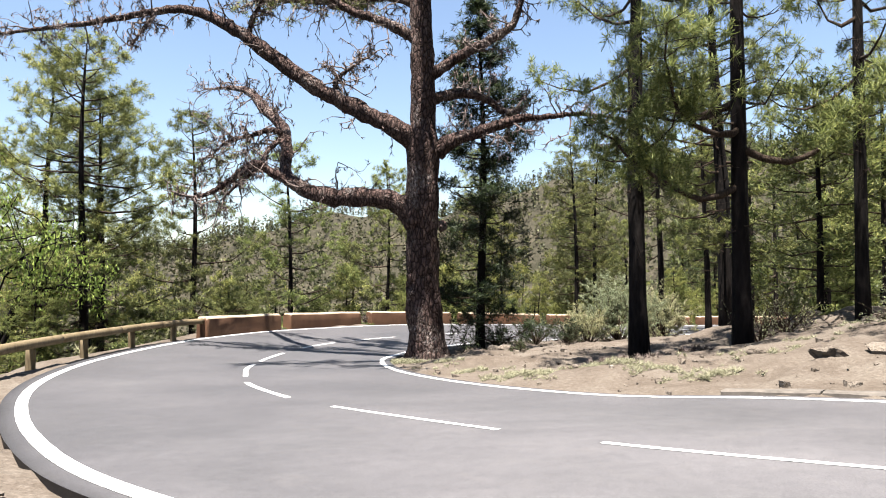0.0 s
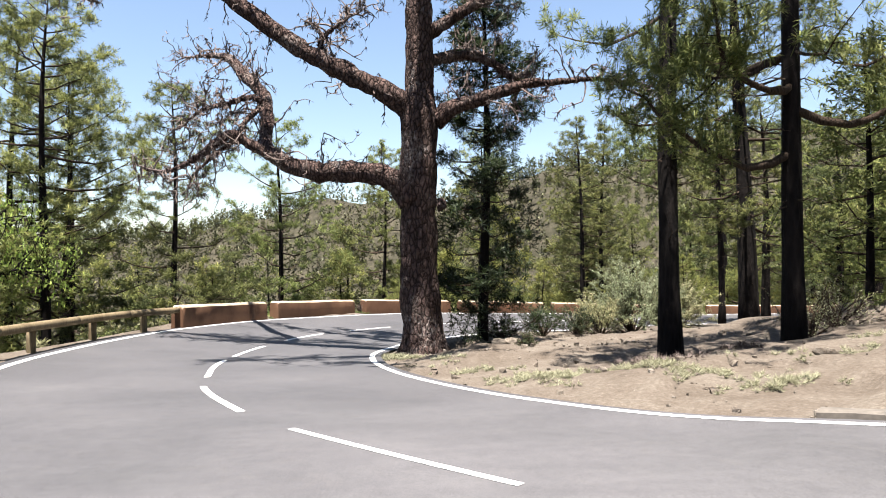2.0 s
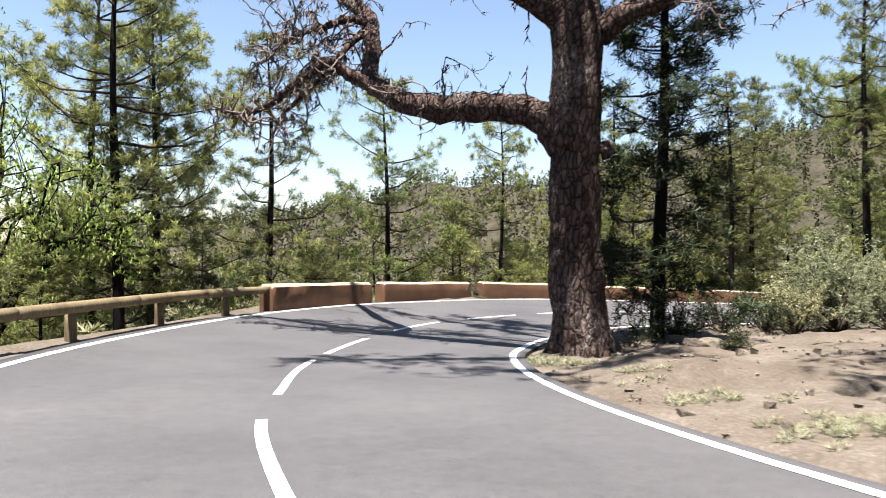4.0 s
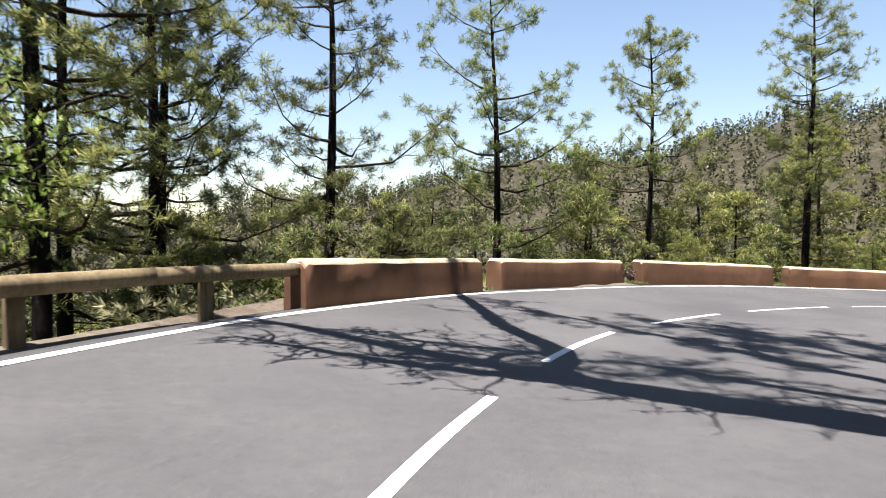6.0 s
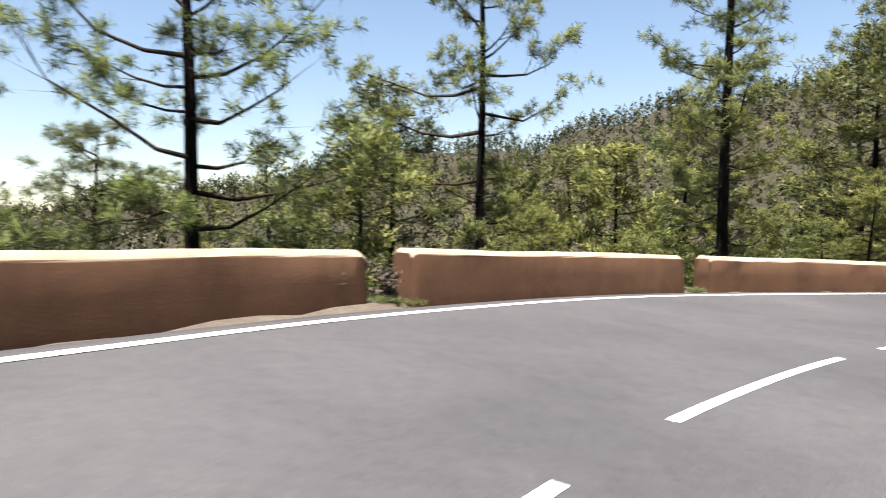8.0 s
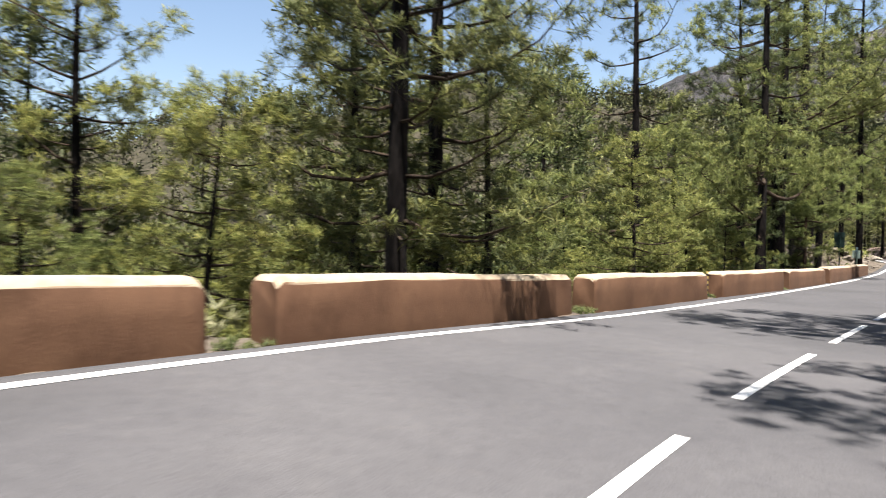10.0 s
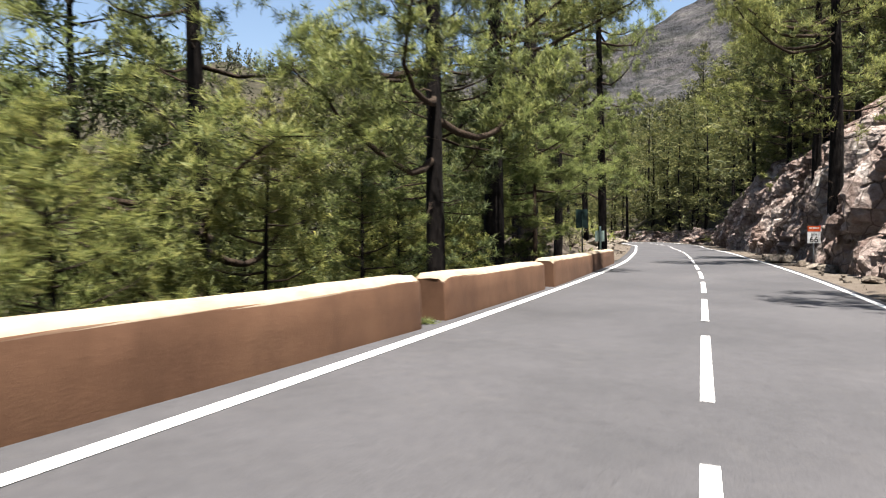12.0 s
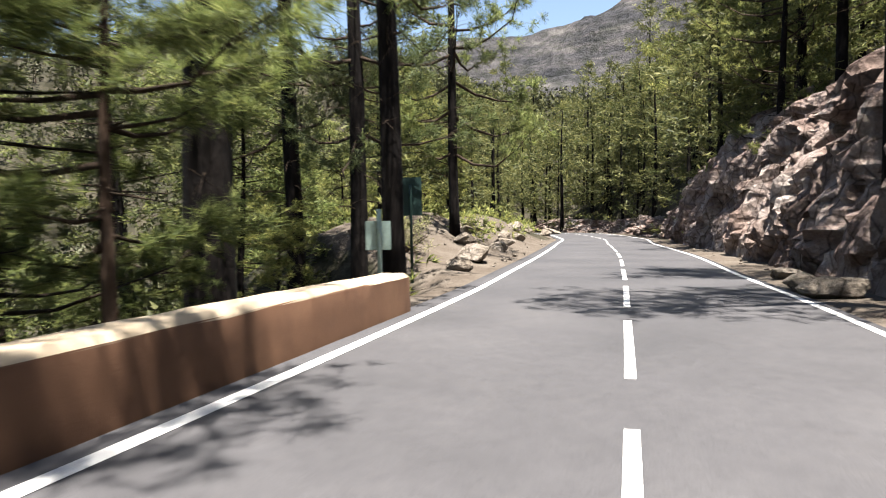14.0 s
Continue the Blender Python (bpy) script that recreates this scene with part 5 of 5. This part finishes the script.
bush(7.4, 26.2, 2.9, 2.0, 1, leaves=15000, leaf=0.07, stems=56)
bush(9.6, 28.0, 2.4, 1.6, 2, leaves=10000, leaf=0.07, stems=46)
bush(5.9, 25.0, 1.5, 1.2, 3, leaves=7000, leaf=0.065, stems=34)
bush(3.6, 23.3, 1.15, 1.0, 4, NEEDLE_DARK, 2000, 0.06, "dark green low shrub near the road edge")
bush(4.9, 24.3, 1.0, 0.9, 5, NEEDLE_DARK, 1800, 0.06, "dark green low shrub near the road edge")
bush(2.0, 20.9, 0.9, 0.8, 6, NEEDLE_DARK, 1400, 0.06, "dark green low shrub near the road edge")
bush(7.6, 13.2, 1.0, 0.9, 7, BUSH_LEAF, 500, 0.05, "leafless twiggy brown shrub on the dirt bank")
bush(8.7, 14.2, 1.1, 0.9, 8, BUSH_LEAF, 400, 0.05, "leafless twiggy brown shrub on the dirt bank")
bush(10.6, 11.5, 1.0, 1.2, 9, BUSH_LEAF, 2200, 0.06, "low olive bush on the dirt bank")
bush(12.5, 13.0, 1.3, 1.5, 10, BUSH_LEAF, 2600, 0.06, "low olive bush on the dirt bank")
bush(8.6, 9.4, 0.6, 0.9, 11, BUSH_LEAF, 900, 0.05, "low olive bush on the dirt bank")
bush(2.45, 17.05, 0.42, 0.3, 12, NEEDLE_DARK, 500, 0.05, "small dark seedling beside a pale boulder")
bush(48.9, 70.6, 1.1, 1.1, 13, BUSH_LEAF, 1600, 0.06, "olive bush behind the parapet end")
bush(12, 8.3, 0.8, 1.1, 14, BUSH_LEAF, 1400, 0.06, "low olive bush on the dirt bank")


def leafy_tree(x, y):
    r = np.random.default_rng(17)
    top = new("broadleaf_tree")
    tagged(top, "spreading broadleaf tree with fresh bright-green leaves", "tree")
    s, l = Soup(), Soup()
    s.tube(spline([(0, 0, -.4), (.1, 0, .8), (-.1, .1, 1.6), (.3, .2, 2.6)], 12), np.linspace(.24, .13, 13), 10, 0.06, r)
    at, way = [], []

    def grow(p, d, ln, rad, depth):
        path = [p]
        for _ in range(5):
            d = d + r.normal(0, 0.2, 3)
            d /= np.linalg.norm(d)
            path.append(path[-1] + d * ln / 5)
        s.tube(path, np.linspace(rad, rad * 0.55, 6), 6, 0, r, False)
        if depth:
            for k in (2, 3, 4, 5, 5):
                grow(path[k], d + r.normal(0, 0.6, 3), ln * r.uniform(0.5, 0.8), rad * 0.42, depth - 1)
        else:
            for _ in range(30):
                at.append(path[r.integers(1, 6)] + r.normal(0, 0.26, 3))
                way.append(r.normal(0, 1, 3))

    for d in ((.45, .2, .9), (-.6, .3, .8), (.1, .3, 1.0), (.2, -.4, .9), (.5, .4, .7)):
        grow(np.array([.2, .15, 1.5 + r.uniform(0, 1)]), np.array(d, float), 2.9, 0.1, 2)
    l.blades(at, way, 3, 0.1, 0.05, 0.9, r)
    part("trunk", s.mesh("trunk", BURNT, True), top)
    tagged(part("foliage", l.mesh("foliage", LEAF), top), kind="stuff")
    top.matrix_basis = Matrix.Translation((x, y, gz(x, y))) @ Matrix.Diagonal((0.85, 0.85, 1.35, 1))
    return top


leafy_tree(-14.2, 18.3)


def clumps(name, places, mat, size, blades, length, width, label, category, seed):
    r = np.random.default_rng(seed)
    at = []
    for x, y, n, spread in places:
        p = np.column_stack([x + r.normal(0, spread, n), y + r.normal(0, spread * 0.6, n)])
        at.append(np.column_stack([p, ground_z(p[:, 0], p[:, 1])[0]]))
    return tufts_of(name, np.concatenate(at), mat, size, blades, length, width, label, category, seed, 0.45, 0.35)


clumps("dry_grass", ((-.6, 15.9, 60, .3), (1.9, 10.6, 50, .42), (2.9, 9.6, 80, .5), (3.7, 8.9, 50, .42), (2.4, 10.4, 50, .4), (1.0, 12.3, 24, .4), (4.6, 7.7, 30, .4), (-.9, 16.6, 30, .2), (.2, 13.6, 14, .3), (6.2, 9.6, 20, .6), (8.4, 10.6, 24, .7)), DRY, 0.1, 16, 0.085, 0.007, "pale yellow dry grass tufts at the road edge", "grass", 31)
clumps("gap_weeds", ((-6.95, 27.45, 11, .18), (-4.2, 33.65, 8, .16), (.5, 39.05, 8, .16), (6.35, 43.0, 8, .16), (12.5, 46.45, 8, .16), (18.4, 49.7, 7, .14), (24.1, 52.45, 7, .14)), NEEDLE_MID, 0.11, 14, 0.1, 0.011, "green weeds in the gaps between parapet blocks", "weeds", 33)
clumps("heather", ((3.3, 10.0, 22, .25), (3.7, 9.9, 20, .25), (5.4, 11.4, 16, .3)), DEAD_TWIG, 0.2, 18, 0.11, 0.008, "greyish withered heather clump", "shrub", 32)

# ---- stones and litter on the dirt ----
def pebbles():
    r = np.random.default_rng(41)
    s = Soup()
    spots = np.concatenate([scatter(1500, 42, True, 0.5, 14, run_at(8, -1.6), run_at(6, 38)), scatter(500, 43, False, 0.6, 9, RUN_SPUR, RUN_SPUR + 45), scatter(250, 44, True, 0.5, 2.2, RUN_CUT - 8, RUN_CUT + 40),
                            scatter(300, 46, False, 0.6, 6, run_at(2, 3), run_at(-3, 9.5))])
    cube = np.array([(x, y, z) for x in (-1, 1) for y in (-1, 1) for z in (-1, 1)], float)
    quads = [(0, 1, 3, 2), (4, 6, 7, 5), (0, 4, 5, 1), (2, 3, 7, 6), (0, 2, 6, 4), (1, 5, 7, 3)]
    for p in spots:
        k = 0.011 + 0.058 * r.uniform() ** 4
        s.add(p + (cube + r.normal(0, 0.28, cube.shape)) * k * r.uniform(0.6, 1.2, 3), quads)
    return tagged(new("loose_stones", s.mesh("loose_stones", GREY_ROCK)), "small loose stones strewn over the dirt", "stones", kind="stuff")


pebbles()


# ---- signs ----
def box(size, bevel, mat, name):
    bm = bmesh.new()
    bmesh.ops.create_cube(bm, size=1)
    bmesh.ops.scale(bm, vec=size, verts=bm.verts)
    bmesh.ops.bevel(bm, geom=bm.edges[:], offset=bevel, segments=2, affect="EDGES")
    me = bpy.data.meshes.new(name)
    bm.to_mesh(me)
    bm.free()
    me.materials.append(mat)
    return me


def writing(text, size, mat, parent, at):
    cu = bpy.data.curves.new("lettering", "FONT")
    cu.body, cu.size, cu.align_x, cu.align_y, cu.extrude = text, size, "CENTER", "CENTER", 0.002
    cu.materials.append(mat)
    ob = new("lettering", cu)
    ob.parent = parent
    ob.matrix_basis = Matrix.Translation(at) @ Matrix.Rotation(radians(90), 4, "X")
    return ob


def kilometre_sign(x, y, facing):
    white, red, black, steel = plain("sign_white", (0.54, 0.54, 0.5328), 0.4), plain("sign_orange_red", (0.432, 0.072, 0.0216), 0.4), plain("sign_black", (0.0108, 0.0108, 0.0108), 0.5), plain("galvanised_steel", (0.216, 0.2232, 0.2304), 0.45, 0.7)
    top = new("kilometre_sign")
    tagged(top, "white and orange-red kilometre sign on a steel post", "road sign")
    g = gz(x, y)
    s = Soup()
    s.tube([(0, 0.06, -0.4), (0, 0.06, 0.5), (0, 0.06, 1.75)], [0.035] * 3, 10)
    part("post", s.mesh("post", steel, True), top)
    plate = part("plate", box((0.52, 0.025, 0.52), 0.008, white, "plate"), top)
    plate.matrix_basis = Matrix.Translation((0, 0, 1.27))
    head = part("header_plate", box((0.52, 0.027, 0.25), 0.008, red, "header_plate"), top, "orange-red header plate")
    head.matrix_basis = Matrix.Translation((0, 0, 1.66))
    for dx, w in ((-0.13, 0.12), (0.04, 0.16), (0.17, 0.06)):
        bar = part("lettering_bar", box((w, 0.006, 0.05), 0.001, white, "lettering_bar"), head)
        bar.matrix_basis = Matrix.Translation((dx, -0.016, 0.03))
    writing("km", 0.2, black, plate, (0, -0.016, 0.14))
    writing("66", 0.36, black, plate, (0, -0.016, -0.1))
    top.matrix_basis = Matrix.Translation((x, y, max(g, -3.05))) @ Matrix.Rotation(facing, 4, "Z") @ Matrix.Diagonal((0.88, 0.88, 0.88, 1))
    return top


kilometre_sign(46.9, 56.75, math.atan2(-0.46, -0.89) + math.pi / 2 + 0.0)


def board_sign(x, y, z, wide, high, post_up, mat, label, facing):
    top = new("road_sign")
    tagged(top, label, "road sign")
    g = gz(x, y)
    s = Soup()
    s.tube([(0, 0, g - z - 0.4), (0, 0, 0), (0, 0, post_up)], [0.04] * 3, 10)
    part("post", s.mesh("post", mat, True), top)
    b = part("board", box((wide, 0.03, high), 0.008, mat, "board"), top)
    b.matrix_basis = Matrix.Translation((-0.02, 0.06, 0))
    top.matrix_basis = Matrix.Translation((x, y, z)) @ Matrix.Rotation(facing, 4, "Z")
    return top


board_sign(42.45, 63.6, -1.72, 0.4, 0.46, 0.42, plain("pale_green_steel", (0.216, 0.288, 0.2592), 0.5, 0.2), "back of a pale green-grey sign on its post", -0.75)
# this board's green is darkened to stand for the pines' shade
board_sign(47.5, 68.6, -0.95, 0.62, 1.0, 0.3, plain("shaded_green_steel", (0.01, 0.028, 0.025), 0.5, 0.1), "dark green information board in the shade of pines", -0.75)


def hazard_post(x, y, z, high):
    yellow, black = plain("hazard_yellow", (0.16, 0.115, 0.025), 0.7), plain("hazard_black", (0.012, 0.012, 0.012), 0.6)
    top = new("hazard_post")
    tagged(top, "thin yellow and black banded marker post between parapet blocks", "marker post")
    s = Soup()
    s.tube([(0, 0, -0.3), (0, 0, 0.02), (0, 0, high)], [0.026] * 3, 12)
    pole = part("pole", s.mesh("pole", yellow, True), top)
    for k in range(5):
        b = Soup()
        low = 0.05 + high * 0.19 * k
        b.tube([(0, 0, low), (0, 0, low + high * 0.045), (0, 0, low + high * 0.09)], [0.0285] * 3, 12)
        part("band", b.mesh("band", black, True), pole, "black band")
    top.matrix_basis = Matrix.Translation((x, y, z))
    return top


hazard_post(18.2, 49.5, -2.2, 0.66)
bush(-4.32, 33.95, 0.62, 0.25, 21, DEAD_TWIG, 260, 0.06, "withered brown shrub in the gap of the parapet", 12)
